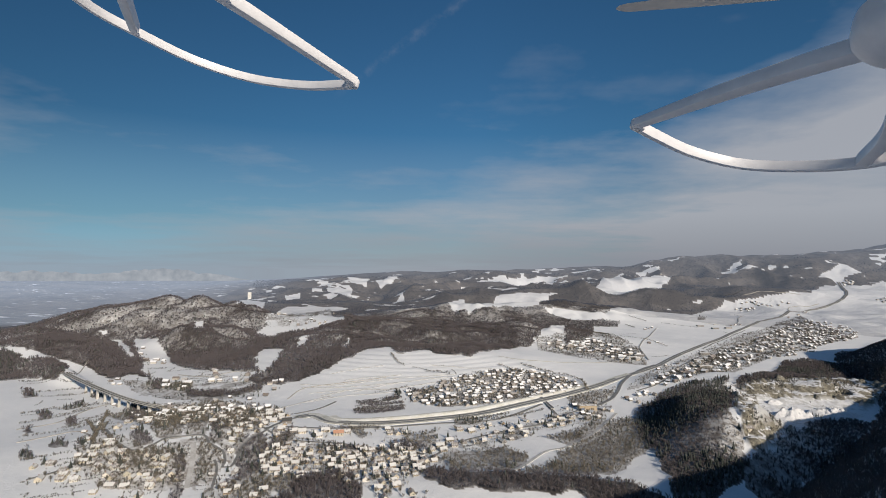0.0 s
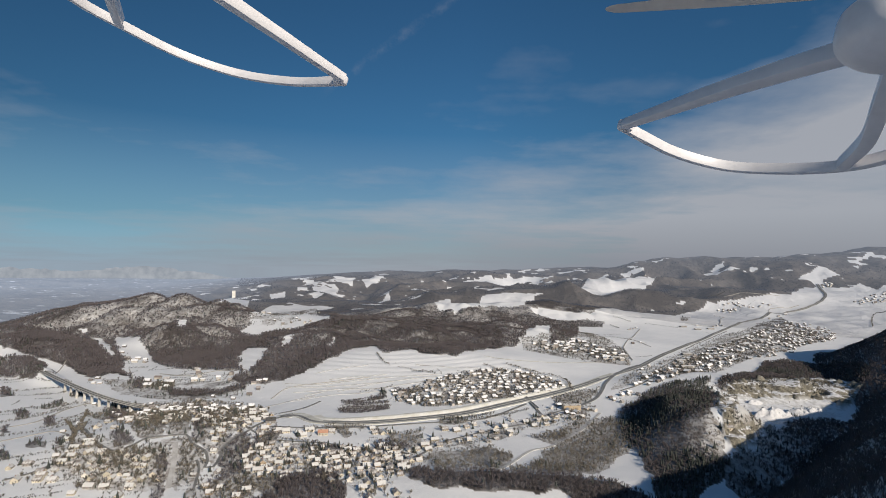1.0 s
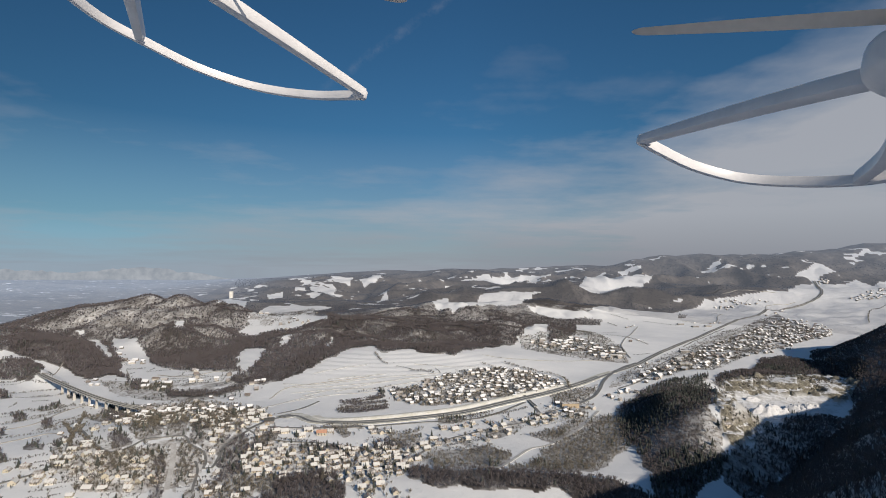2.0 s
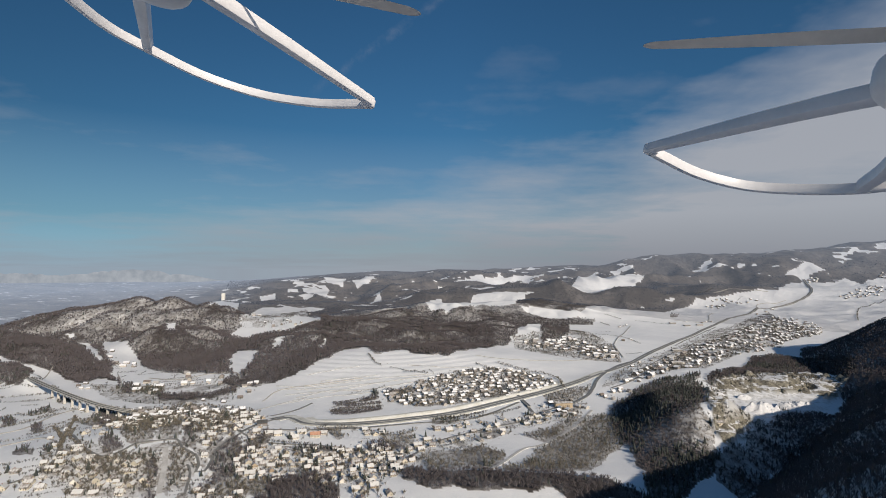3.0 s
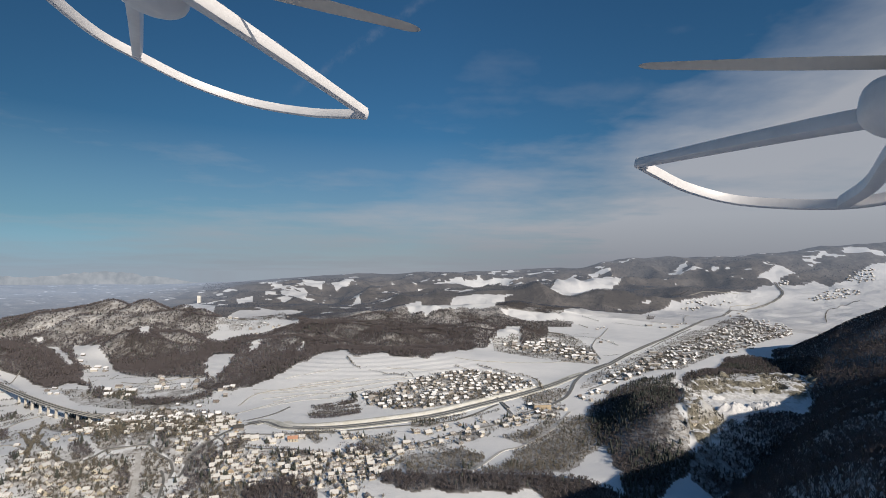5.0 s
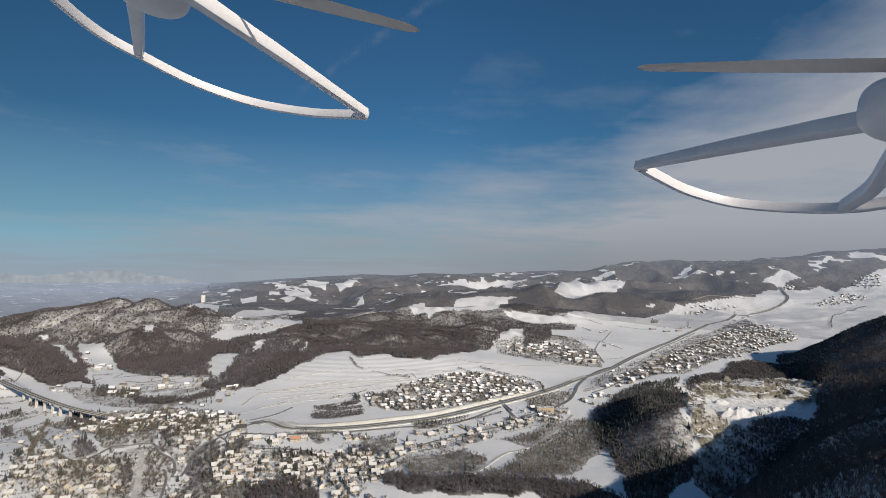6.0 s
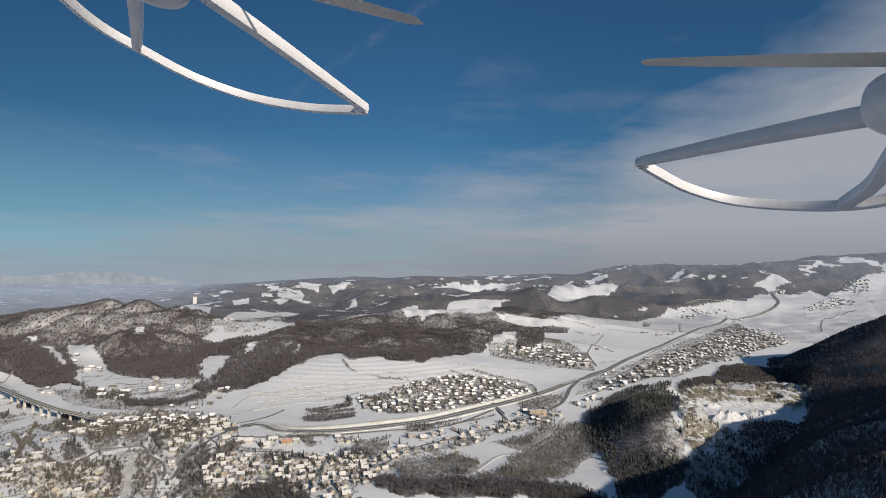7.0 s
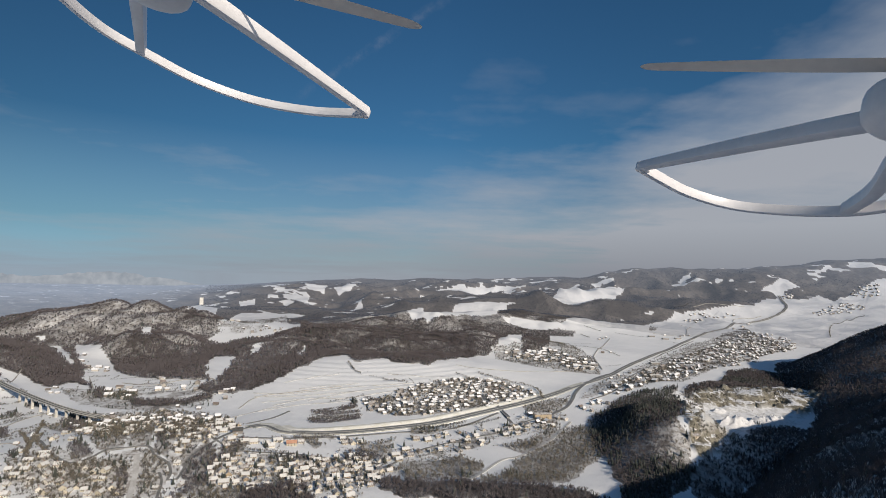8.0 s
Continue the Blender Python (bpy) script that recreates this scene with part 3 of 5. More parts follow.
wood([(-119, 857), (-87, 881), (-58, 889), (-62, 849), (-80, 811), (-105, 805)], 0.6, 0.05)
wood([(-49, 783), (0, 803), (13, 765), (4, 694), (-39, 694), (-52, 733)], 0.7, 0.05)
wood([(-229, 761), (-214, 777), (-195, 731), (-191, 693), (-205, 689)], 0.6, 0.1)
wood([(-193, 1079), (-162, 1099), (-153, 1081), (-184, 1061)], 0.9, 0.05)
wood([(-172, 1131), (-163, 1135), (-151, 1097), (-166, 1087)], 1.0, 0.3)
wood([(-155, 1133), (-114, 1147), (-112, 1127), (-145, 1103)], 1.0, 0.2)
wood([(-691, 1147), (-689, 1219), (-644, 1165), (-639, 1111)], 0.8, 0.3)
wood([(-1432, 1477), (-1173, 1342), (-1096, 1327), (-992, 1229), (-970, 1175), (-1097, 1227), (-1133, 1171)], 1.3, 0.2)
wood([(-994, 1103), (-976, 1113), (-915, 1051), (-932, 1037)], 0.95, 0.25)
wood([(-809, 925), (-799, 941), (-754, 895), (-769, 885)], 0.95, 0.25)
wood([(-626, 740), (-611, 754), (-582, 724), (-600, 714)], 0.95, 0.25)
wood([(-645, 716), (-624, 718), (-601, 688), (-618, 686)], 0.95, 0.25)
wood([(-743, 835), (-736, 847), (-702, 813), (-714, 805)], 0.95, 0.25)
wood([(-796, 987), (-787, 1015), (-759, 985), (-766, 955)], 0.95, 0.25)
wood([(-821, 1087), (-803, 1097), (-767, 1053), (-786, 1045)], 0.95, 0.25)
wood([(183, 1145), (221, 1185), (289, 1207), (318, 1247), (282, 1139), (229, 1077), (184, 1083)], 0.7, 0.1)
wood([(1138, 2841), (1324, 3138), (1165, 2798), (1118, 2778)], 0.6, 0.2)
wood([(256, 540), (310, 594), (391, 675), (498, 783), (648, 931), (814, 1127), (880, 1260), (955, 1390), (1010, 1540), (1080, 1680), (1215, 1890), (1890, 2025), (1890, 1215), (1215, 135), (567, -80), (80, -80), (54, 256)], 0.92, 0.02)
wood([(545, 1175), (591, 1250), (819, 1482), (922, 1622), (1010, 1497), (961, 1302), (931, 1280), (944, 1446), (703, 1284), (592, 1224)], 1.4, 0.06)
wood([(358, 746), (408, 772), (504, 904), (611, 1021), (712, 1059), (719, 1021), (518, 799), (363, 657), (338, 637), (326, 680)], 0.98, 0.1)
grove([(-577, 794), (-464, 696), (-426, 744), (-391, 766), (-336, 696), (-324, 639), (-398, 648), (-459, 668)], 0.54, 0.05)
grove([(-299, 657), (-317, 746), (-295, 790), (-271, 673), (-266, 629)], 0.16, 0.1)
grove([(-300, 742), (-292, 782), (-187, 793), (-121, 799), (-73, 827), (-21, 843), (-34, 727), (-92, 653), (-152, 649), (-218, 663), (-278, 689)], 0.16, 0.12)
grove([(-664, 913), (-645, 1011), (-543, 1061), (-380, 989), (-323, 888), (-346, 812), (-412, 808), (-479, 778)], 0.54, 0.06)
grove([(-562, 718), (-548, 772), (-429, 698), (-373, 664), (-354, 621), (-447, 615), (-520, 656)], 0.36, 0.12)
grove([(-148, 1125), (-103, 1163), (-32, 1258), (66, 1350), (166, 1347), (229, 1301), (231, 1205), (181, 1169), (88, 1097), (7, 1051), (-70, 1029), (-134, 1065)], 0.52, 0.08)
grove([(-21, 843), (75, 935), (199, 1067), (273, 1093), (225, 987), (110, 903), (14, 803)], 0.22, 0.2)
grove([(-753, 1217), (-556, 1197), (-501, 1233), (-443, 1063), (-586, 1039), (-712, 1079), (-866, 1231)], 0.2, 0.2)
grove([(411, 1269), (617, 1590), (964, 2034), (1432, 2606), (1697, 2866), (1605, 2354), (953, 1774), (491, 1266)], 0.36, 0.1)
grove([(233, 1809), (413, 1933), (515, 1746), (482, 1610), (375, 1713), (230, 1717)], 0.3, 0.1)
wood([(799, 1484), (908, 1658), (1019, 1726), (1084, 1605), (1040, 1417), (961, 1298), (938, 1436), (712, 1302)], 1.7, 0.25)
# bare rock and broken ground
quarry([(459, 985), (593, 1228), (703, 1284), (973, 1444), (921, 1270), (860, 1201), (719, 1070), (619, 1035), (486, 884), (406, 776), (384, 762), (379, 787)])
pit_floor([(592, 1179), (644, 1179), (720, 1181), (794, 1179), (784, 1129), (695, 1037), (605, 1011), (488, 896), (409, 817)])
grove([(586, 1250), (703, 1284), (973, 1444), (923, 1285), (844, 1215), (731, 1199), (655, 1199), (573, 1187)], 0.42, 0.2)
wood([(-717, 881), (-710, 893), (-679, 861), (-674, 835)], 0.9, 0.3)
wood([(-584, 744), (-578, 754), (-552, 722), (-558, 714)], 0.9, 0.3)
grove([(545, 1175), (591, 1185), (413, 819), (382, 793)], 0.3, 0.3)
grove([(-337, 651), (-250, 655), (-233, 579), (-311, 579)], 0.45, 0.12)
grove([(196, 1824), (530, 2306), (545, 1794), (481, 1541), (353, 1541), (188, 1669)], 0.3, 0.15)
grove([(327, 1207), (483, 1489), (1113, 2346), (1798, 3090), (1698, 2842), (986, 2034), (423, 1263)], 0.22, 0.1)
grove([(-411, 802), (-400, 854), (-340, 834), (-345, 758), (-321, 682), (-358, 730)], 0.4, 0.1)
grove([(-786, 1900), (-1065, 2906), (-875, 3110), (-743, 2802), (-604, 1867)], 0.12, 0.1)
grove([(649, 1086), (702, 1096), (657, 1023), (605, 1011)], 0.6, 0.9)
grove([(411, 827), (534, 979), (460, 844), (397, 799)], 0.38, 0.3)
# lines of bushes, terrace edges and hedges
hedge([(-227, 1389), (-203, 1330), (-178, 1298)], 0.9)
hedge([(-119, 1264), (-66, 1262)], 1.2)
hedge([(-159, 1294), (-113, 1270)], 0.5)
hedge([(53, 1376), (94, 1341), (159, 1291)], 1.1)
hedge([(113, 1398), (174, 1355), (244, 1309), (244, 1205)], 1.3)
hedge([(-217, 1113), (-174, 1143), (-152, 1161)], 0.6)
hedge([(-234, 1013), (-196, 1047), (-155, 1081)], 0.9)
hedge([(-228, 979), (-186, 995), (-139, 1019)], 1.3)
hedge([(-231, 1033), (-204, 1067), (-187, 1081)], 0.8)
hedge([(-227, 993), (-191, 1019), (-146, 1045)], 1.0)
hedge([(-255, 852), (-205, 867), (-164, 891)], 0.8)
hedge([(16, 957), (69, 987), (127, 1033)], 1.0)
hedge([(-24, 949), (18, 967), (58, 1001)], 1.3)
hedge([(492, 1881), (502, 1714), (484, 1594)], 0.6)
hedge([(547, 2089), (635, 2054), (660, 1906)], 0.7)
hedge([(712, 2614), (732, 2538)], 1.0)
hedge([(772, 2777), (836, 2698)], 1.0)
hedge([(1545, 3438), (1666, 3461)], 1.2)
hedge([(2044, 2738), (2119, 2845), (2263, 3020), (2381, 3075), (2561, 3154)], 1.1)
hedge([(-681, 825), (-661, 843), (-654, 893), (-664, 933)], 0.6)
hedge([(-1072, 1183), (-985, 1187), (-936, 1189)], 0.8)
hedge([(-830, 919), (-792, 969), (-759, 993)], 0.9)
hedge([(-777, 861), (-745, 901), (-728, 965)], 0.9)
hedge([(-973, 1075), (-913, 1101), (-867, 1117)], 0.8)
hedge([(-707, 785), (-670, 801), (-643, 821), (-642, 871)], 0.7)
hedge([(-610, 678), (-583, 690), (-555, 700)], 0.8)
hedge([(-787, 951), (-763, 959), (-752, 977)], 0.7)
hedge([(-667, 829), (-677, 881), (-678, 933)], 0.4)
hedge([(-752, 973), (-744, 993), (-716, 1005)], 0.7)
hedge([(-970, 1169), (-915, 1147), (-890, 1177)], 0.6)
hedge([(-671, 879), (-586, 784), (-550, 732)], 1.0)
hedge([(-682, 945), (-620, 845), (-561, 754), (-524, 694), (-521, 666)], 1.1)
hedge([(-616, 855), (-569, 778), (-531, 748)], 0.8)
hedge([(-542, 658), (-533, 672), (-520, 676)], 0.7)
hedge([(-540, 750), (-491, 708), (-461, 692)], 0.9)
hedge([(-438, 690), (-418, 698), (-390, 688)], 0.7)
hedge([(-511, 690), (-473, 668), (-441, 652), (-400, 652), (-377, 655)], 0.9)
hedge([(-507, 666), (-470, 654), (-441, 642)], 0.8)
hedge([(-691, 971), (-689, 1013)], 0.7)
hedge([(-439, 860), (-434, 906), (-425, 949)], 0.8)
hedge([(-384, 802), (-367, 820), (-346, 842)], 0.9)
hedge([(-290, 718), (-264, 751), (-230, 769)], 0.8)
hedge([(-280, 695), (-253, 721), (-228, 737)], 0.8)
hedge([(-181, 707), (-154, 719), (-110, 727), (-72, 729)], 0.9)
hedge([(-293, 786), (-237, 793), (-203, 791)], 0.9)
hedge([(-762, 921), (-746, 937), (-754, 1013)], 0.5)
hedge([(-876, 1057), (-841, 1069), (-832, 1087)], 0.7)
hedge([(-902, 1177), (-830, 1115), (-763, 1071)], 0.8)
hedge([(-398, 868), (-330, 816)], 0.7)
hedge([(900, 2674), (966, 2622), (1032, 2578)], 0.5)
hedge([(-317, 764), (-302, 788), (-278, 802)], 0.9)
hedge([(778, 1898), (953, 2154), (1220, 2514)], 0.4)
hedge([(-20, 803), (5, 829), (41, 843)], 0.7)
row([(-229, 985), (-191, 985), (-141, 1011)])
row([(-223, 969), (-189, 973), (-138, 1003)])
row([(-230, 997), (-194, 997), (-144, 1019)])
row([(-213, 1029), (-150, 1061)])
row([(-209, 1021), (-145, 1053)])
row([(-240, 1049), (-203, 1065)])
row([(-228, 1033), (-197, 1045)])
row([(-191, 1071), (-157, 1093)])
row([(-222, 1010), (-186, 1012), (-141, 1032)])
row([(-236, 1040), (-196, 1056), (-160, 1080)])
row([(-225, 977), (-190, 980), (-140, 1007)])
# garden hedges: outline, how many, longest
gardens([(-1121, 1239), (-970, 1169), (-882, 1151), (-671, 971), (-659, 913), (-519, 682), (-530, 644), (-569, 634)], 34, 70)
gardens([(-578, 758), (-671, 971), (-380, 989), (-288, 772), (-285, 673), (-299, 629), (-466, 615)], 80, 34)
gardens([(-321, 794), (-80, 907), (5, 857), (-31, 678), (-98, 651), (-266, 659)], 46, 30)
gardens([(-148, 1125), (-32, 1258), (166, 1347), (231, 1205), (88, 1097), (-134, 1065)], 90, 34)
gardens([(15, 885), (249, 1091), (225, 987), (30, 803)], 30, 36)
gardens([(149, 1458), (612, 2662), (1680, 3379), (2279, 3580), (1697, 3086), (421, 1439), (235, 1259)], 40, 110)
gardens([(411, 1269), (964, 2034), (1697, 2866), (1605, 2354), (953, 1774), (409, 1223)], 60, 40)
gardens([(-825, 1229), (-526, 1293), (-478, 1147), (-680, 1101)], 16, 50)
gardens([(-918, 1410), (-821, 1362), (-705, 1375), (-540, 1277), (-510, 1192), (-613, 1172), (-773, 1229)], 34, 80)
gardens([(-580, 646), (-237, 657), (-214, 579), (-514, 575)], 50, 44)
gardens([(1357, 2142), (2045, 2926), (2643, 3233), (1269, 1519), (1506, 2126)], 14, 90)
gardens([(-201, 1318), (-34, 1326), (110, 1363), (-32, 1250)], 10, 60)
gardens([(-777, 1832), (-1088, 2970), (-805, 3098), (-513, 1898), (-600, 1855)], 22, 90)
# roads and railway: path, width, kind
road([(-309, 908), (-297, 931), (-276, 921), (-250, 897), (-212, 899), (-176, 909), (-131, 925), (-84, 947), (6, 997), (85, 1063), (178, 1149), (271, 1243), (390, 1383), (486, 1511), (623, 1722), (809, 1982), (1263, 2602), (1672, 3042), (1914, 3229), (2077, 3267), (2201, 3338), (2280, 3444), (2348, 3592), (2367, 3650)], 15, "asphalt")
road([(-312, 836), (-238, 856), (-154, 891), (-63, 927), (17, 953), (65, 995), (128, 1075)], 5.5, "asphalt")
road([(149, 997), (138, 1079), (133, 1131)], 5.6, "asphalt")
road([(133, 1131), (112, 1163), (111, 1219)], 4.0, "asphalt")
road([(227, 1069), (278, 1137), (311, 1207), (341, 1281), (424, 1439), (506, 1558)], 7.2, "asphalt")
road([(45, 698), (98, 799), (134, 827), (184, 889), (222, 951), (262, 1029)], 4.8, "gravel")
road([(-155, 661), (-133, 689), (-108, 713), (-67, 759), (-38, 815), (-13, 849), (63, 911), (122, 955), (149, 997), (227, 1069)], 4.0, "asphalt")
road([(-579, 798), (-521, 738), (-473, 706), (-457, 718), (-449, 746), (-427, 756), (-403, 766), (-382, 742), (-355, 726), (-338, 700), (-334, 684), (-324, 688), (-328, 714), (-335, 752), (-327, 810)], 3.6, "asphalt")
road([(-618, 855), (-622, 843), (-567, 756), (-530, 698), (-527, 670), (-532, 650), (-556, 628)], 4.0, "asphalt")
road([(-567, 756), (-627, 800), (-654, 783), (-688, 757)], 2.8, "track")
road([(-721, 1013), (-730, 955), (-720, 871), (-756, 831)], 2.4, "track")
road([(-403, 738), (-378, 690), (-351, 629)], 6.4, "gravel")
road([(-320, 629), (-339, 680), (-353, 700)], 3.2, "asphalt")
road([(-329, 812), (-321, 860), (-304, 919), (-275, 917)], 4.8, "asphalt")
road([(-325, 935), (-298, 993), (-282, 1049)], 4.0, "asphalt")
road([(823, 2514), (740, 2326), (574, 1917), (548, 1841), (529, 1726), (514, 1638)], 3.6, "track")
road([(1108, 2710), (1254, 2682), (1405, 2970), (1487, 3082)], 3.2, "track")
road([(1798, 3193), (1840, 3277), (1877, 3288), (2026, 3295)], 3.2, "track")
road([(-337, 822), (-295, 790), (-261, 788), (-204, 795), (-136, 787), (-76, 773)], 3.2, "asphalt")
road([(352, 1205), (441, 1277), (602, 1510), (731, 1618)], 4.0, "asphalt")
road([(426, 1313), (641, 1650), (1022, 2154), (1579, 2767)], 3.2, "asphalt")
road([(-1045, 1361), (-968, 1213)], 2.4, "track")
road([(-859, 1337), (-763, 1203), (-731, 1117)], 2.4, "track")
road([(-746, 1283), (-656, 1253), (-608, 1293), (-541, 1295), (-501, 1233)], 3.2, "track")
road([(-386, 1061), (-378, 1139), (-304, 1177), (-211, 1216)], 2.0, "track")
road([(56, 1460), (133, 1452), (279, 1493), (408, 1561)], 1.6, "track")
road([(1643, 3414), (1850, 3425), (1978, 3393)], 2.4, "track")
terrace([(-395, 1169), (-324, 1161), (-279, 1177), (-209, 1202), (-110, 1238), (-52, 1266)], 2.6)
terrace([(-385, 1147), (-320, 1145), (-251, 1161), (-157, 1193), (-58, 1242)], 2.6)
terrace([(-326, 1087), (-269, 1133), (-198, 1139), (-129, 1175), (-69, 1213)], 2.8)
terrace([(-344, 1037), (-281, 1089), (-216, 1109), (-172, 1131)], 2.8)
terrace([(-302, 1195), (-238, 1218), (-176, 1236)], 2.2)
terrace([(-370, 989), (-338, 1051), (-304, 1089)], 2.8)
terrace([(-346, 1238), (-289, 1272), (-232, 1296)], 2.0)
terrace([(-265, 1117), (-203, 1167), (-121, 1210)], 2.2)
terrace([(-117, 1316), (-34, 1322), (37, 1340)], 2.2)
terrace([(-356, 1107), (-291, 1127), (-235, 1143)], 2.2)
# single houses
homes([(-290, 756), (-279, 734), (-267, 711), (-250, 689), (-254, 733), (-245, 713), (-235, 719), (-241, 761), (-236, 745), (-216, 719), (-197, 713), (-183, 703), (-173, 703), (-164, 703), (-152, 709), (-139, 723), (-189, 743), (-176, 741), (-156, 731), (-143, 783), (-155, 759), (-119, 765), (-110, 761), (-113, 735), (-114, 719), (-79, 715), (-71, 741), (-114, 685), (-140, 669), (-98, 653), (-119, 645), (-109, 641)], "lower")
homes([(-141, 857), (-129, 859), (-118, 865), (-148, 877), (-78, 785), (-67, 791), (-50, 791), (-34, 813), (-21, 831), (-10, 889), (-29, 893), (-43, 839), (-56, 811), (-304, 794), (-277, 772), (-274, 822), (-287, 820), (-307, 822), (-255, 822), (-242, 840), (-244, 814), (-207, 845), (-359, 947), (-395, 985), (-337, 902), (-360, 906), (-395, 943), (-367, 884), (-342, 826), (-460, 1187), (-447, 1191), (-467, 1173), (-440, 1131), (-442, 1089)], "lower")
homes([(-10, 895), (7, 911), (20, 927), (31, 885), (44, 939), (57, 917), (72, 919), (87, 959), (137, 967), (144, 993), (172, 1049), (191, 1071), (196, 1017), (200, 983), (216, 1023), (220, 995), (237, 1097), (242, 1051), (254, 1045), (317, 1133), (329, 1117), (345, 1171), (360, 1177), (395, 1239), (407, 1249), (380, 1173), (435, 1285), (456, 1319), (465, 1294), (468, 1278), (450, 1249)], "mid")
homes([(-542, 854), (-605, 991), (-599, 1005), (-558, 985), (-553, 1007), (-523, 1035), (-510, 1071), (-411, 906), (-460, 1053), (-396, 932), (-377, 902), (-385, 848), (-393, 834), (-367, 828), (-368, 852), (-569, 838), (-524, 786), (-591, 895), (-560, 800), (-705, 995), (-860, 1223), (-836, 1175), (-821, 1175), (-863, 1203), (-614, 834), (-623, 845), (-589, 943), (-542, 939), (-565, 937), (-515, 959), (-503, 975), (-481, 981), (-450, 967)], "knoll")
homes([(-409, 674), (-417, 694), (-428, 688), (-425, 654), (-429, 642), (-405, 641), (-423, 654), (-451, 660), (-466, 660), (-490, 664), (-515, 688), (-452, 638), (-393, 645), (-509, 652), (-524, 648), (-517, 674), (-418, 672), (-483, 652), (-500, 698), (-527, 700), (-522, 782), (-342, 726), (-337, 663), (-312, 675), (-607, 790), (-567, 746)], "knoll")
homes([(392, 803), (792, 2518), (765, 2490), (815, 2546), (612, 1949), (653, 1986), (778, 2518), (1254, 2682), (1152, 2674), (1223, 2658), (1278, 2682), (-651, 1887), (-623, 1895), (-599, 1915), (-698, 1935), (-567, 1875), (-620, 1946), (-609, 1823), (-551, 1890)], "outlying")
homes([(314, 1149), (340, 1173), (367, 1193), (381, 1176), (391, 1239), (430, 1292), (461, 1333), (466, 1302), (463, 1262), (517, 1382), (576, 1495), (617, 1588), (593, 1488), (649, 1601), (657, 1556), (700, 1586), (581, 1592), (532, 1549), (485, 1470), (693, 1671), (704, 1634), (545, 1440), (500, 1345), (625, 1545)], "junction")
# villages: outline, how many
village([(-658, 905), (-640, 1003), (-530, 1037), (-376, 979), (-320, 880), (-346, 812), (-414, 812), (-479, 778)], 36, "knoll town")
village([(-551, 708), (-538, 758), (-429, 698), (-373, 664), (-364, 639), (-461, 632), (-516, 656)], 16, "knoll town")
village([(-593, 676), (-531, 670), (-479, 630), (-536, 621)], 6, "knoll town")
village([(-332, 641), (-261, 649), (-238, 585), (-309, 585)], 7, "knoll town")
village([(-474, 624), (-388, 633), (-364, 585), (-429, 583)], 5, "knoll town")
village([(-137, 671), (-66, 664), (-67, 613), (-118, 613)], 5, "lower town")
village([(-302, 746), (-290, 778), (-187, 793), (-121, 795), (-72, 815), (-36, 773), (-92, 655), (-154, 655), (-219, 665), (-278, 689)], 22, "lower town")
village([(-21, 829), (75, 929), (197, 1059), (258, 1079), (224, 1007), (112, 913), (14, 811)], 18, "mid town")
village([(-613, 954), (-559, 990), (-483, 1006), (-390, 962), (-315, 907), (-307, 824), (-332, 771), (-383, 801), (-450, 814), (-497, 793)], 62, "knoll town")
village([(-292, 701), (-302, 748), (-281, 776), (-238, 768), (-212, 710), (-245, 677), (-270, 671)], 26, "lower town")
village([(-211, 720), (-205, 765), (-163, 797), (-105, 800), (-67, 753), (-75, 683), (-130, 672), (-193, 697)], 40, "lower town")
village([(-740, 1290), (-640, 1330), (-540, 1262), (-520, 1196), (-613, 1180), (-700, 1215)], 10, "valley hamlet")
village([(-148, 1125), (-103, 1163), (-32, 1258), (66, 1350), (166, 1347), (229, 1301), (231, 1205), (181, 1169), (88, 1097), (7, 1051), (-70, 1029), (-134, 1065)], 210, "field village")
village([(411, 1269), (617, 1590), (964, 2034), (1432, 2606), (1697, 2866), (1750, 2734), (1781, 2630), (1605, 2354), (1312, 2070), (1078, 1826), (953, 1774), (745, 1574), (491, 1266), (409, 1223)], 330, "long village")
village([(233, 1809), (299, 1861), (413, 1933), (486, 1857), (515, 1746), (482, 1610), (426, 1569), (375, 1713), (299, 1697), (230, 1717)], 75, "knob village")
village([(1535, 3305), (1653, 3348), (1725, 3344), (1874, 3347), (1876, 3308), (1757, 3313), (1580, 3225)], 22, "slope hamlet")
village([(2315, 3258), (2427, 3329), (2598, 3408), (2672, 3360), (2699, 3288), (2564, 3226), (2366, 3231)], 50, "far village")
village([(2767, 3541), (2854, 3568), (2979, 3546), (2892, 3445), (2799, 3438)], 30, "far village")
village([(1679, 3022), (1934, 3225), (1863, 3146), (1638, 2910)], 4, "depot")
village([(2361, 3619), (2430, 3661), (2455, 3638), (2409, 3571)], 12, "valley hamlet")
village([(-760, 1229), (-721, 1251), (-644, 1165), (-650, 1129), (-697, 1147)], 9, "valley hamlet")
village([(-1094, 1677), (-968, 1561), (-860, 1463), (-858, 1385), (-968, 1463)], 8, "valley hamlet")
village([(-784, 1943), (-1003, 2998), (-842, 3086), (-538, 1914), (-621, 1859)], 10, "hill hamlet")
village([(-391, 808), (-373, 834), (-347, 824), (-349, 766), (-357, 754)], 5, "knoll town")
village([(984, 4265), (1422, 4211), (1547, 4183), (1051, 4169)], 9, "hill hamlet")
# places of single larger buildings
PLACE_DARK, PLACE_ORANGE, PLACE_BLOCK = (-313, 862), (-218, 831), (212, 1051)
PLACE_HALLS, PLACE_TOWER = ((737, 1789), (662, 1651), (467, 1654), (503, 1703), (1059, 2611), (1099, 2542), (1171, 2570), (640, 1554)), (-1525, 3450)
PLACE_HEAPS = ((597, 1052), (690, 1092), (613, 1148), (470, 965))
BRIDGE_ENDS = (145, 1041, 130, 1135)

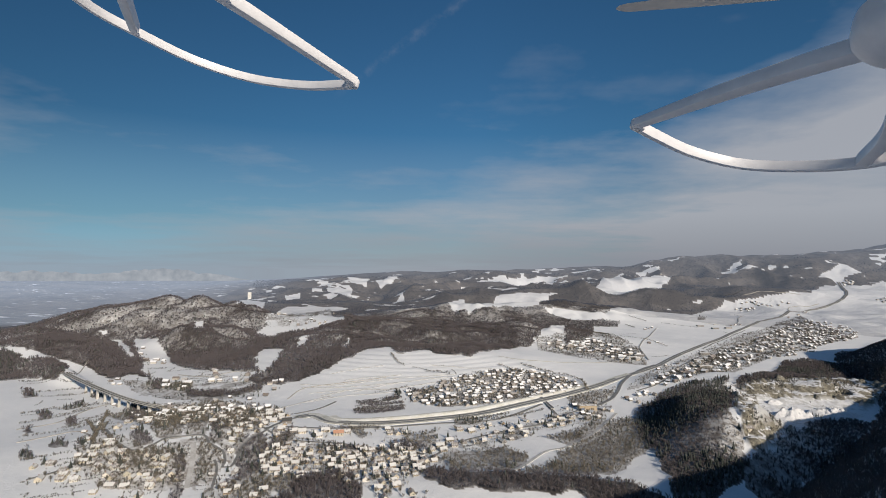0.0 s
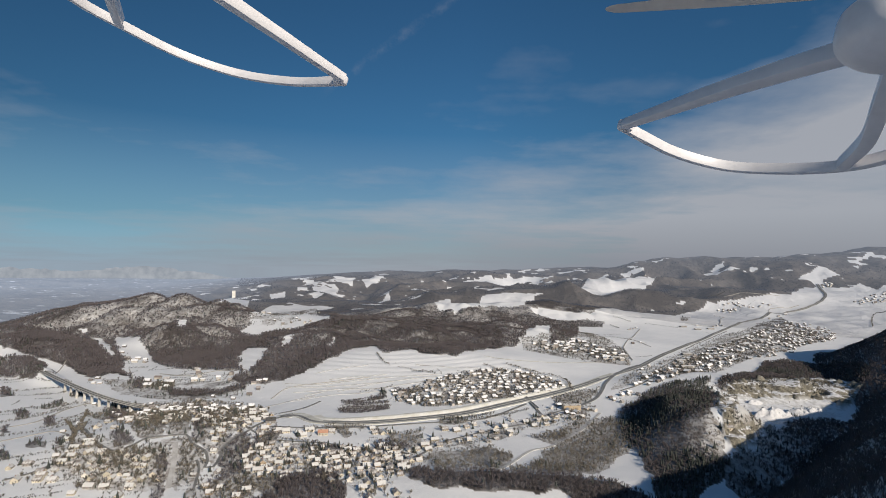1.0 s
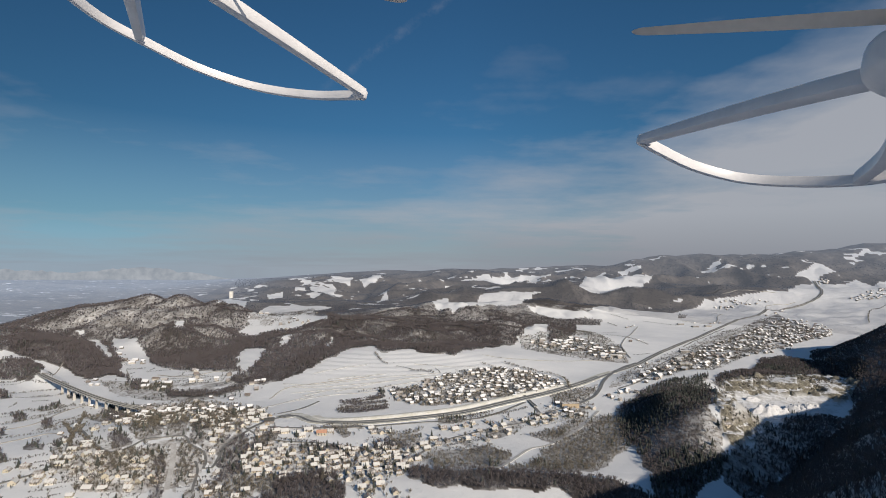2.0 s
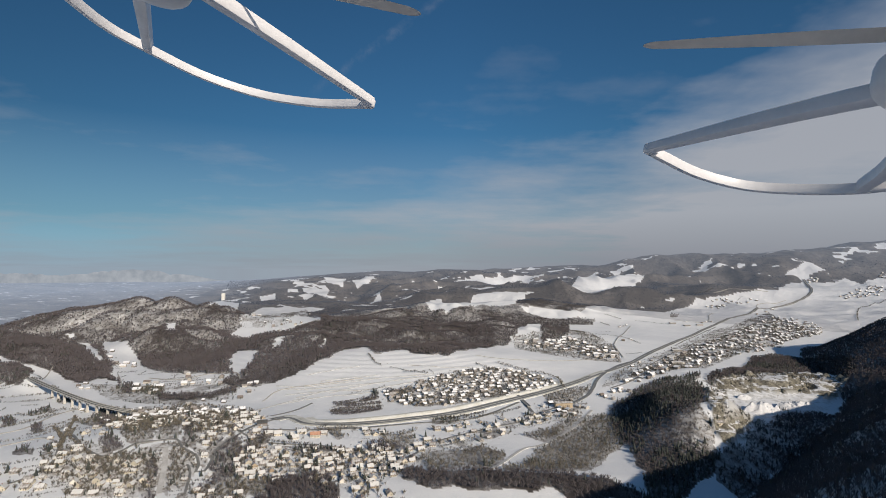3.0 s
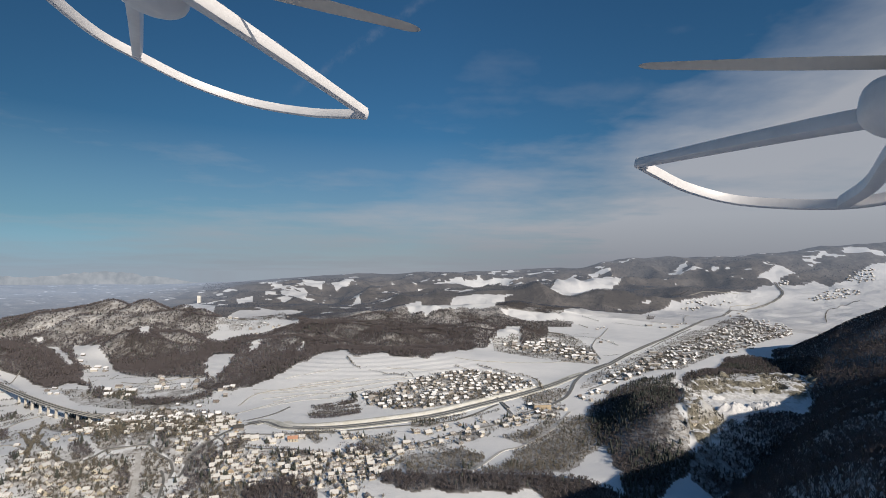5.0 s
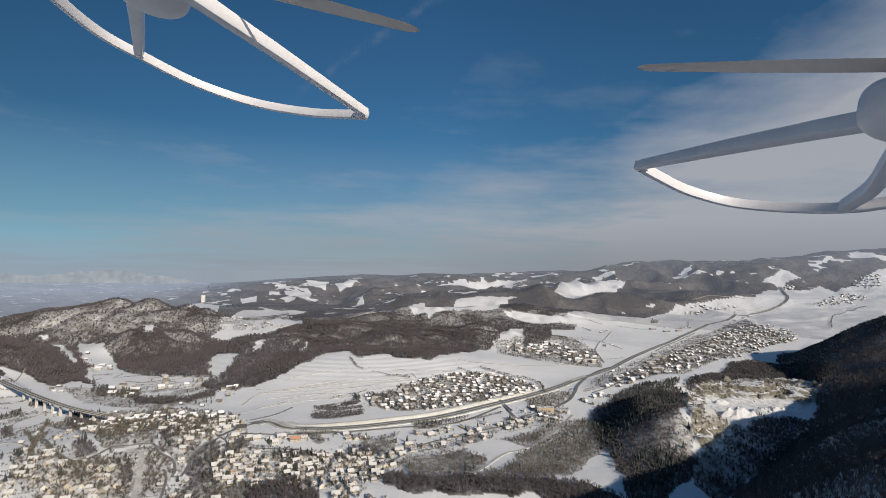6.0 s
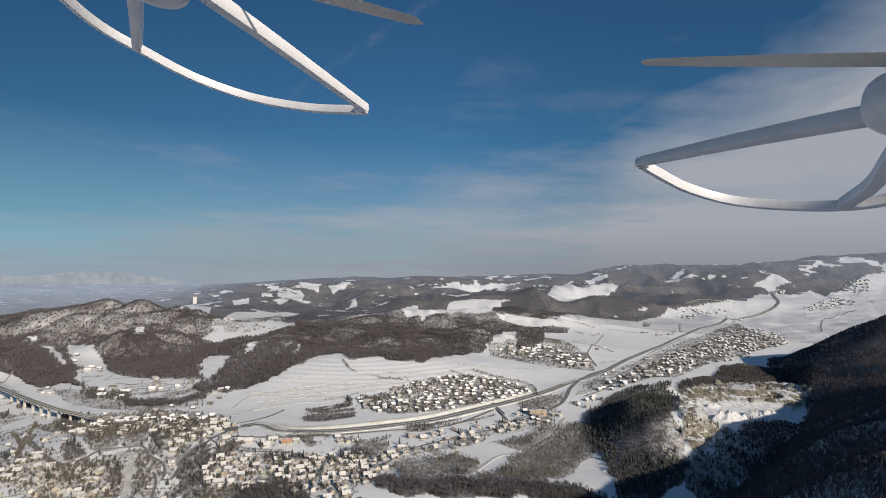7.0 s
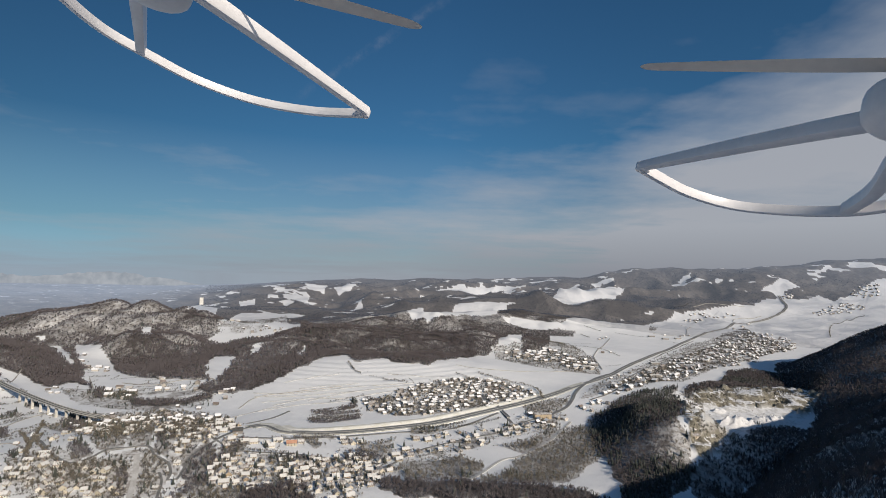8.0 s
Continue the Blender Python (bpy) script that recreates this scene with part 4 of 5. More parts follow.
# ---- ground: one sheet out to the horizon, finer where it is near and in view ----
def sheet(name, r0, r1, growth, material, kind_label, haze=False):
    front = np.radians(np.arange(36, 144.01, 0.13 if haze else 0.2))
    rear = np.radians(np.arange(149, 393, 6.0))
    turn = np.concatenate([front, rear])
    rings = [r0]
    while rings[-1] < r1:
        rings.append(min(r1, rings[-1] + (25.0 if rings[-1] < 500 else rings[-1] * growth)))
    r = np.array(rings)
    R, A = np.meshgrid(r, turn, indexing="ij")
    x, y = R * np.cos(A), R * np.sin(A)
    z = height(x, y)
    dense, _ = wooded(x.ravel(), y.ravel())
    for outline, much, _ in GROVES:
        town = inside(outline, x.ravel(), y.ravel())
        dense[town] = np.maximum(dense[town], 0.44 + 0.36 * much + 0.22 * ripple(x.ravel()[town], y.ravel()[town], 28, 61) + 0.12 * ripple(x.ravel()[town], y.ravel()[town], 11, 62))
    stone = np.zeros(x.size)
    for outline in QUARRIES:
        stone[inside(outline, x.ravel() + 6 * ripple(x.ravel(), y.ravel(), 25, 34), y.ravel() + 6 * ripple(x.ravel(), y.ravel(), 25, 35))] = 1.0
    for outline in FLOORS:
        stone[inside(outline, x.ravel() + 6 * ripple(x.ravel(), y.ravel(), 25, 34), y.ravel() + 6 * ripple(x.ravel(), y.ravel(), 25, 35))] = 0.45
    # broken quarry faces, and a rutted pit floor
    crags = 12.0 * np.abs(ripple(x, y, 46, 31)) + 8.0 * np.abs(ripple(x, y, 19, 32)) + 3.0 * ripple(x, y, 11, 33) - 5.0
    crags = crags + 2.6 * np.sin(0.5 * (z + crags) + 1.5 * ripple(x, y, 35, 39))   # worked ledges
    z = np.where(stone.reshape(x.shape) > 0.5, z + crags, z)
    for outline in FLOORS:
        z = np.where(inside(outline, x, y), z + 2.2 * np.abs(ripple(x, y, 26, 37)) + 1.2 * ripple(x, y, 12, 38), z)
    n, m = x.shape
    verts = np.stack([x, y, z], -1).reshape(-1, 3)
    i, j = np.meshgrid(np.arange(n - 1), np.arange(m), indexing="ij")
    k = (j + 1) % m
    faces = np.stack([i * m + j, (i + 1) * m + j, (i + 1) * m + k, i * m + k], -1).reshape(-1, 4)
    ob = from_arrays(name, verts, faces, material)
    cover = np.zeros((len(verts), 4), np.float32)
    cover[:, 0], cover[:, 1], cover[:, 3] = np.minimum(dense, 1.6) / 1.6, stone, 1
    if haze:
        # blue channel sets the painted haze glow, strongest over the left plain
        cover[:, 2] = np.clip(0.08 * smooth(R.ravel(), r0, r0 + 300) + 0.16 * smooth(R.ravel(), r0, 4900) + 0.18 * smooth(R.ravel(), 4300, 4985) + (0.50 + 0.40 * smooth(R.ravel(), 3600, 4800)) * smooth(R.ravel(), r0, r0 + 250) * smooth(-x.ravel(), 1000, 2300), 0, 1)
    ob.data.attributes.new("cover", "FLOAT_COLOR", "POINT").data.foreach_set("color", cover.ravel())
    ob.data.shade_smooth()
    return tagged(ob, kind_label, "ground", kind="structure")


sheet("ground", 0.001, 2950, 0.006, SNOW_LAND, "snow-covered valley floor and wooded hillsides in winter")
sheet("backdrop", 2950, 4985, 0.004, FAR_LAND, "distant hills with haze painted as glow, snowy fields and dark woods", haze=True)


def strip(name, line, width, material, lift, label, category):
    """A road of even width that follows the ground, with a little thickness."""
    points, ways = along(line, 9.0)
    x, y = points[:, 0], points[:, 1]
    side = np.stack([ways[:, 1], -ways[:, 0]], -1)
    far = np.hypot(x, y)
    rise = lift + 0.0006 * far
    rows = []
    for s, dz in ((-0.5, -0.8), (-0.5, 0.0), (0.5, 0.0), (0.5, -0.8)):
        px, py = x + side[:, 0] * width * s, y + side[:, 1] * width * s
        rows.append(np.stack([px, py, height(px, py) + rise + dz], -1))
    mid = np.maximum(rows[1][:, 2], rows[2][:, 2])
    rows[1][:, 2] = rows[2][:, 2] = mid
    verts = np.stack(rows, 1).reshape(-1, 3)
    n = len(points)
    i, j = np.meshgrid(np.arange(n - 1), np.arange(3), indexing="ij")
    faces = np.stack([i * 4 + j, i * 4 + j + 1, i * 4 + j + 5, i * 4 + j + 4], -1).reshape(-1, 4)
    return tagged(from_arrays(name, verts, faces, material), label, category, kind="structure")


def bank(foot, side):
    """A cut bank along the uphill edge of the motorway, steep in front and flat on top."""
    rows = []
    for back, rise in ((0.0, -0.5), (2.5, 1.4), (6.0, 3.2), (8.0, 3.6), (16.0, 2.8), (26.0, -1.0)):
        x, y = foot[:, 0] - side[:, 0] * back, foot[:, 1] - side[:, 1] * back
        ends = np.clip(np.minimum(np.arange(len(x)), np.arange(len(x))[::-1]) / 4.0, 0, 1)
        rows.append(np.stack([x, y, np.minimum(height(x, y), height(foot[:, 0], foot[:, 1]) + 2) + rise * (0.15 + 0.85 * ends) * (1 + 0.12 * ripple(x, y, 40, 36))], -1))
    verts, n = np.stack(rows, 1).reshape(-1, 3), len(rows)
    i, j = np.meshgrid(np.arange(len(foot) - 1), np.arange(n - 1), indexing="ij")
    faces = np.stack([i * n + j, (i + 1) * n + j, (i + 1) * n + j + 1, i * n + j + 1], -1).reshape(-1, 4)
    ob = from_arrays("embankment", verts, faces, BANK)
    ob.data.shade_smooth()
    return tagged(ob, "sunlit snowy cut bank along the motorway", "embankment", kind="structure")


SURFACE = {"asphalt": (ASPHALT, "cleared asphalt road between snowy verges"),
           "track": (TRACK, "half-cleared track through the snow"),
           "gravel": (GRAVEL, "snow-packed gravel lane down the slope")}
for line, width, kind in ROADS:
    paving, text = SURFACE[kind]
    if width >= 12:
        points, ways = along(line, 25.0)
        side = np.stack([ways[:, 1], -ways[:, 0]], -1)
        strip("verge", line[:13], width * 1.7, VERGE, 0.15, "thawed grassy verge of the motorway", "verge")
        for offset in (-0.3, 0.3):
            strip("road", points + side * width * offset, width * 0.42, paving, 0.9,
                  "one carriageway of the cleared asphalt motorway", "road")
        bank(points[2:27] - side[2:27] * width * 0.95, side[2:27])
    else:
        strip("road", line, width, paving, 0.4, text, "road")

# strips of thawed grass, greyed to paint the shade along each terrace
for line, width in TERRACES:
    strip("terrace_edge", line, width, SHADED_EDGE, 0.3, "thin thawed grass edge of an old terrace, shade painted grey", "terrace")

# ---- woods ----
def bare_tree_shape(rng, limbs=5, twig=1.0):
    """A leafless tree, one metre high: a thin trunk and a fan of upswept sprays, three-sided and pointed."""
    verts, faces = [], []

    def spray(base, tip, wide):
        base, tip = np.array(base), np.array(tip)
        n = len(verts)
        turn = rng.uniform(0, 6.28)
        mid = base * 0.24 + tip * 0.76
        for k in range(3):
            a = turn + k * 2.094
            verts.append(mid + wide * np.array([math.cos(a), math.sin(a), 0.0]))
        verts.append(tip)
        verts.append(base)
        for k in range(3):
            faces.append((n + k, n + (k + 1) % 3, n + 3))
            faces.append((n + (k + 1) % 3, n + k, n + 4))

    spray((0, 0, -0.03), (0, 0, 0.90), 0.07 * twig)
    for k in range(limbs):
        a, out = k * 6.283 / limbs + rng.uniform(-0.4, 0.4), rng.uniform(0.18, 0.40)
        spray((0, 0, rng.uniform(0.12, 0.3)), (out * math.cos(a), out * math.sin(a), rng.uniform(0.62, 0.9) - 0.3 * (out - 0.18) + 0.1), rng.uniform(0.060, 0.095) * twig)
    return np.array(verts), np.array(faces)


def fir_shape(rng):
    """A fir, one metre high: a stub of trunk and four ragged skirts."""
    verts, faces = [], []
    for z0, z1, wide in ((0.06, 0.45, 0.20), (0.26, 0.66, 0.155), (0.46, 0.84, 0.11), (0.64, 1.0, 0.07)):
        n = len(verts)
        for k in range(6):
            a, w = k * 1.0472 + rng.uniform(-0.2, 0.2), wide * rng.uniform(0.75, 1.15)
            verts.append((w * math.cos(a), w * math.sin(a), z0 + rng.uniform(-0.03, 0.03)))
        verts.append((rng.uniform(-0.01, 0.01), rng.uniform(-0.01, 0.01), z1))
        for k in range(6):
            faces.append((n + k, n + (k + 1) % 6, n + 6))
    n = len(verts)
    for k in range(3):
        verts.append((0.03 * math.cos(k * 2.1), 0.03 * math.sin(k * 2.1), -0.03))
    verts.append((0, 0, 0.3))
    for k in range(3):
        faces.append((n + k, n + (k + 1) % 3, n + 3))
    return np.array(verts, float), np.array(faces)


rng = np.random.default_rng(7)
FINE_SHAPES = [bare_tree_shape(rng, 5, 0.62) for _ in range(5)]
BARE_SHAPES = [bare_tree_shape(rng, 3, 1.12) for _ in range(5)]
SLIM_SHAPES = [bare_tree_shape(rng, 2, 1.35) for _ in range(6)]
FIR_SHAPES = [fir_shape(rng) for _ in range(3)]


def planted(name, shapes, x, y, tall, material, label, category="woodland"):
    """Trees of the given heights at the given places, all in one mesh."""
    pick = rng.integers(0, len(shapes), len(x))
    all_v, all_f, all_t, start = [], [], [], 0
    z = height(x, y)
    for k, (verts, faces) in enumerate(shapes):
        at = np.flatnonzero(pick == k)
        if not len(at):
            continue
        a = rng.uniform(0, 6.283, len(at))
        fat = rng.uniform(0.85, 1.35, len(at)) * tall[at]
        c, s = np.cos(a) * fat, np.sin(a) * fat
        v = np.empty((len(at), len(verts), 3))
        v[..., 0] = x[at, None] + c[:, None] * verts[:, 0] - s[:, None] * verts[:, 1]
        v[..., 1] = y[at, None] + s[:, None] * verts[:, 0] + c[:, None] * verts[:, 1]
        v[..., 2] = z[at, None] + tall[at, None] * verts[:, 2]
        f = faces[None] + (np.arange(len(at)) * len(verts))[:, None, None] + start
        start += len(at) * len(verts)
        all_v.append(v.reshape(-1, 3))
        all_f.append(f.reshape(-1, 3))
        all_t.append(np.repeat(rng.uniform(0, 1, len(at)), len(verts)))
    if all_v:
        ob = from_arrays(name, np.concatenate(all_v), np.concatenate(all_f), material, np.concatenate(all_t))
        return tagged(ob, label, category, kind="structure" if name == "backdrop" else "stuff")


def scatter():
    """Places for forest trees, wider apart and standing for clumps further off."""
    spots = []
    for r0, r1, gap in ((80, 950, 4.8), (950, 1350, 4.7), (1350, 2000, 5.2), (2000, 2700, 7.6), (2700, 3300, 11.0), (3300, 3800, 14.5), (3800, 4650, 17.0)):
        half = r1 * 0.86
        gx, gy = np.meshgrid(np.arange(-half - 60, half + 60, gap), np.arange(20, r1, gap))
        x, y = gx.ravel() + rng.uniform(-0.5, 0.5, gx.size) * gap, gy.ravel() + rng.uniform(-0.5, 0.5, gx.size) * gap
        far = np.hypot(x, y)
        keep = (far >= r0) & (far < r1) & (np.abs(x) < 0.98 * y + 80) & (x > -60 - y * 0.95)
        x, y = x[keep], y[keep]
        dense, firs = wooded(x, y)
        dense[(np.hypot(x, y) > 2950) & (x < -0.36 * y - 300)] = 0   # the far plain is too distant for single trees
        for outline in QUARRIES:
            dense[inside(outline, x, y)] = 0.02
        # light and shade put into density: thinner on sunward slopes and broken ground, closer on shaded ones
        sunny = ((height(x - 12, y) - height(x + 12, y)) * SUN_FROM.x + (height(x, y - 12) - height(x, y + 12)) * SUN_FROM.y) / 24
        thin = 0.87 - 1.8 * np.clip(sunny, -0.15, 0.30) + 0.30 * ripple(x, y, 95, 41) + 0.26 * ripple(x, y, 30, 44)
        thin = np.maximum(thin, 0.28)
        chance = dense * thin
        twice = np.flatnonzero(rng.uniform(0, 1, len(x)) < chance - 1)   # the closest stands hold a second tree
        keep = np.concatenate([np.flatnonzero(rng.uniform(0, 1, len(x)) < chance), twice])
        x, y, firs = x[keep] + rng.normal(0, 0.6, len(keep)), y[keep] + rng.normal(0, 0.6, len(keep)), firs[keep]
        fir = rng.uniform(0, 1, len(x)) < firs * (1 + 1.6 * ripple(x, y, 80, 42))
        tall = rng.uniform(6.5, 11.5, len(x)) * (1 + 0.12 * ripple(x, y, 40, 43)) * (0.84 if gap < 5.2 else 0.95 if gap < 10 else 0.68)
        spots.append((x, y, tall, fir, gap, dense[keep] < 0.84, dense[keep] > 1.05))
    return spots


ROAD_POINTS = [(along(line, 6.0)[0], width) for line, width, _ in ROADS]


def off_roads(x, y, clear=1.5):
    """True where a place is not on a road."""
    free = np.ones(len(x), bool)
    for points, width in ROAD_POINTS:
        lo, hi = points.min(0) - 20, points.max(0) + 20
        near = np.flatnonzero((x > lo[0]) & (x < hi[0]) & (y > lo[1]) & (y < hi[1]))
        if len(near):
            for part_of in np.array_split(near, max(1, len(near) // 4000)):
                d = np.hypot(x[part_of, None] - points[None, :, 0], y[part_of, None] - points[None, :, 1]).min(1)
                free[part_of] &= d > width * (1.05 if width > 12 else 0.5) + clear
    return free


for x, y, tall, fir, gap, loose, close in scatter():
    free = off_roads(x, y, 3.0)
    x, y, tall, fir, loose = x[free], y[free], tall[free], fir[free], loose[free] & ~fir[free]
    close = close[free] & ~fir & ~loose & (gap < 4.85)
    planted("bare_woodland", FINE_SHAPES, x[close], y[close], tall[close] * 0.86, BARE_TREE, "dense dark leafless copse below the town")
    fir_or = fir | close
    stretch = min(1.45, max(1.0, gap / 5.7))
    # woods beyond 2.7 km glow blue to paint the haze before them
    planted("backdrop" if gap > 10 else "bare_woodland", [(v * (stretch, stretch, 1), f) for v, f in (FINE_SHAPES if gap < 4.85 else BARE_SHAPES if gap < 5.2 else SLIM_SHAPES)], x[~fir_or & ~loose], y[~fir_or & ~loose], tall[~fir_or & ~loose], HAZE_GLOW_TREES[(gap > 14) + (gap > 16)] if gap > 10 else BARE_TREE,
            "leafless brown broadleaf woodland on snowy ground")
    planted("open_woodland", FINE_SHAPES if gap < 5.2 else SLIM_SHAPES, x[loose], y[loose], tall[loose] * 0.82, SCRUB, "open light brown scrub woodland over snow")
    planted("backdrop" if gap > 10 else "fir_woodland", [(v * (stretch, stretch, 1), f) for v, f in FIR_SHAPES], x[fir], y[fir], tall[fir] * 1.15, HAZE_GLOW_TREES[(gap > 14) + (gap > 16)] if gap > 10 else FIR,
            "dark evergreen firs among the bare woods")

for outline, dense, firs in GROVES:
    lo, hi = outline.min(0), outline.max(0)
    gx, gy = np.meshgrid(np.arange(lo[0], hi[0], 5.5), np.arange(lo[1], hi[1], 5.5))
    x, y = gx.ravel() + rng.uniform(-2.7, 2.7, gx.size), gy.ravel() + rng.uniform(-2.7, 2.7, gx.size)
    keep = inside(outline, x, y) & (rng.uniform(0, 1, len(x)) < dense * (1 + 1.2 * ripple(x, y, 35, 45))) & off_roads(x, y, 2.0)
    x, y = x[keep], y[keep]
    fir = rng.uniform(0, 1, len(x)) < firs
    tall = rng.uniform(3.0, 8, len(x))
    planted("loose_trees", FINE_SHAPES if dense < 0.3 else BARE_SHAPES, x[~fir], y[~fir], tall[~fir], BARE_TREE if dense > 0.55 else SCRUB, "loose leafless trees between gardens and lanes", "trees")
    planted("loose_firs", FIR_SHAPES, x[fir], y[fir], tall[fir] * 1.1, FIR, "loose dark firs between gardens and lanes", "trees")

for line, tall in HEDGES:
    points, ways = along(line, 2.4)
    x, y = points[:, 0] + rng.normal(0, 1.2, len(points)), points[:, 1] + rng.normal(0, 1.2, len(points))
    planted("hedgerow", FINE_SHAPES if tall > 0.5 else BARE_SHAPES, x, y, rng.uniform(2.5, 5.5, len(x)) * (0.4 + tall), SCRUB, "leafless hedge of bushes between snowy fields", "hedge")

for line in ROWS:
    points, ways = along(line, 1.0)
    x, y = points[:, 0] + rng.normal(0, 1.5, len(points)), points[:, 1] + rng.normal(0, 1.5, len(points))
    planted("orchard_row", BARE_SHAPES, x, y, rng.uniform(3.2, 5.6, len(x)), BARE_TREE, "dark leafless row of orchard bushes in the snow", "orchard")

for outline, count, longest in GARDENS:
    lo, hi = outline.min(0), outline.max(0)
    hx, hy = [], []
    main = rng.uniform(0.2, 0.5)
    for _ in range(count):
        cx, cy, long = rng.uniform(lo[0], hi[0]), rng.uniform(lo[1], hi[1]), rng.uniform(0.35, 1) * longest
        turn = main + rng.normal(0, 0.12) + (1.57 if rng.uniform() < 0.35 else 0)
        steps = np.arange(-long / 2, long / 2, 1.9)
        bend = rng.normal(0, 0.004) * steps ** 2
        hx.append(cx + math.cos(turn) * steps - math.sin(turn) * bend + rng.normal(0, 0.6, len(steps)))
        hy.append(cy + math.sin(turn) * steps + math.cos(turn) * bend + rng.normal(0, 0.6, len(steps)))
    hx, hy = np.concatenate(hx), np.concatenate(hy)
    free = inside(outline, hx, hy) & off_roads(hx, hy, 1.0)
    planted("garden_hedges", BARE_SHAPES, hx[free], hy[free], rng.uniform(1.4, 3.6, free.sum()), SCRUB, "leafless hedges and fence lines between snowy plots", "hedges")

# ---- houses ----
def house(name, long, wide, eaves, pitch, walls, detail, chimney_at=0.2, label="", roofing=None):
    """A gabled house: walls, roof over eaves, chimney, and windows and a door where they can be seen."""
    thing = tagged(new(name), label, "house")
    hx, hy = long / 2, wide / 2
    top = eaves + hy * pitch
    bm = bmesh.new()
    low = [bm.verts.new((x, y, -2.0)) for x, y in ((-hx, -hy), (hx, -hy), (hx, hy), (-hx, hy))]
    high = [bm.verts.new((x, y, eaves)) for x, y in ((-hx, -hy), (hx, -hy), (hx, hy), (-hx, hy))]
    west, east = bm.verts.new((-hx, 0, top)), bm.verts.new((hx, 0, top))
    bm.faces.new((low[0], low[1], high[1], high[0]))
    bm.faces.new((low[2], low[3], high[3], high[2]))
    bm.faces.new((low[1], low[2], high[2], east, high[1]))
    bm.faces.new((low[3], low[0], high[0], west, high[3]))
    part("wall", bm, walls, thing)

    def slab(thick, over, lift):
        bm = bmesh.new()
        ox, oy = hx + over, hy + over
        drop = eaves - over * pitch + lift
        ring = [(-oy, drop), (0, top + lift), (oy, drop), (oy, drop + thick), (0, top + lift + thick * 1.15), (-oy, drop + thick)]
        a, b = ([bm.verts.new((x, y, z)) for y, z in ring] for x in (-ox, ox))
        for k in range(6):
            m = (k + 1) % 6
            bm.faces.new((a[k], a[m], b[m], b[k]))
        for e in (a, b):
            bm.faces.new((e[0], e[1], e[4], e[5]))
            bm.faces.new((e[1], e[2], e[3], e[4]))
        bmesh.ops.recalc_face_normals(bm, faces=bm.faces)
        return bm

    roof = part("roof", slab(0.22, 0.75, 0.02), EAVES, thing, "dark timber eaves under the roof")
    part("roof_snow" if roofing is None else "roof_tiles", slab(0.26, 0.62, 0.245), roofing or ROOF_SNOW, roof)
    if chimney_at:
        bm = bmesh.new()
        cx, cy = hx * chimney_at, hy * 0.25
        box(bm, (cx - 0.45, cy - 0.45, top - 1.2), (cx + 0.45, cy + 0.45, top + 1.1))
        box(bm, (cx - 0.55, cy - 0.55, top + 1.1), (cx + 0.55, cy + 0.55, top + 1.3))
        part("chimney", bm, BRICK, thing)
    if detail:
        spots = []
        for storey in range(2 if eaves > 4 else 1):
            z = 0.9 + storey * 2.3
            for x in np.linspace(-hx * 0.62, hx * 0.62, detail):
                spots += [(x, -hy, z, 0), (x, hy, z, 0)]
            spots += [(-hx, -hy * 0.4, z, 1), (hx, hy * 0.4, z, 1)]
        for x, y, z, gable in spots:
            bm = bmesh.new()
            if gable:
                box(bm, (x - 0.06, y - 0.6, z), (x + 0.06, y + 0.6, z + 1.3))
            else:
                box(bm, (x - 0.6, y - 0.06, z), (x + 0.6, y + 0.06, z + 1.4))
            part("window", bm, GLASS, thing)
        bm = bmesh.new()
        box(bm, (-0.55, -hy - 0.08, 0.0), (0.55, -hy + 0.05, 2.1))
        part("door", bm, DOOR, thing)
    return thing


NEAR_KINDS = [
    ("house", 12.0, 9.5, 3.4, 0.78, RENDER_CREAM, 3, 0.3, "cream rendered house under a snowy gable roof"),
    ("house", 10.5, 9.0, 3.4, 0.84, RENDER_WHITE, 2, -0.3, "white rendered house with steep snow-covered roof"),
    ("house", 15.0, 9.6, 3.5, 0.70, RENDER_CREAM, 3, 0.2, "long cream house with snow lying on its roof"),
    ("house", 10.0, 8.5, 2.7, 0.85, RENDER_OCHRE, 2, 0.25, "small ochre house with half-thawed snowy roof"),
    ("house", 12.5, 9.0, 3.4, 0.72, RENDER_GREY, 2, -0.2, "grey rendered house among snowy gardens"),
]
FAR_KINDS = [
    ("house", 11.0, 8.5, 4.2, 0.75, RENDER_CREAM, 0, 0.3, "cream house with white snowy roof in the village"),
    ("house", 9.5, 8.0, 4.2, 0.85, RENDER_WHITE, 0, -0.3, "white house with steep snowy roof in the village"),
    ("house", 13.0, 9.0, 4.0, 0.62, RENDER_GREY, 0, 0.25, "grey farmhouse with wide snow-covered roof"),
]
built, taken, plots = {}, [], []
dice = random.Random(5)


def settle(x, y, turn, near, group, size=1.0):
    """Notes a plot; the houses are built once all plots are known."""
    plots.append((x, y, turn, near, group, size))
    taken.append((x, y))


def raise_house(x, y, turn, near, group, size):
    kinds = NEAR_KINDS if near else FAR_KINDS
    kind = kinds[dice.choices(range(len(kinds)), (5, 4, 3, 2, 3) if near else (4, 3, 5))[0]]
    spot = pose(x, y, float(height(x, y)) - 0.1, 0, 0, turn) @ Matrix.Diagonal((size, size, size, 1))
    if kind not in built:
        built[kind] = house(*kind[:8], label=kind[8])
        built[kind].matrix_basis = spot
        ob = built[kind]
    else:
        scale = built[kind].scale.x
        ob = copy_thing(built[kind], spot @ Matrix.Scale(1 / scale, 4))
    tagged(ob, group="houses of the " + group)


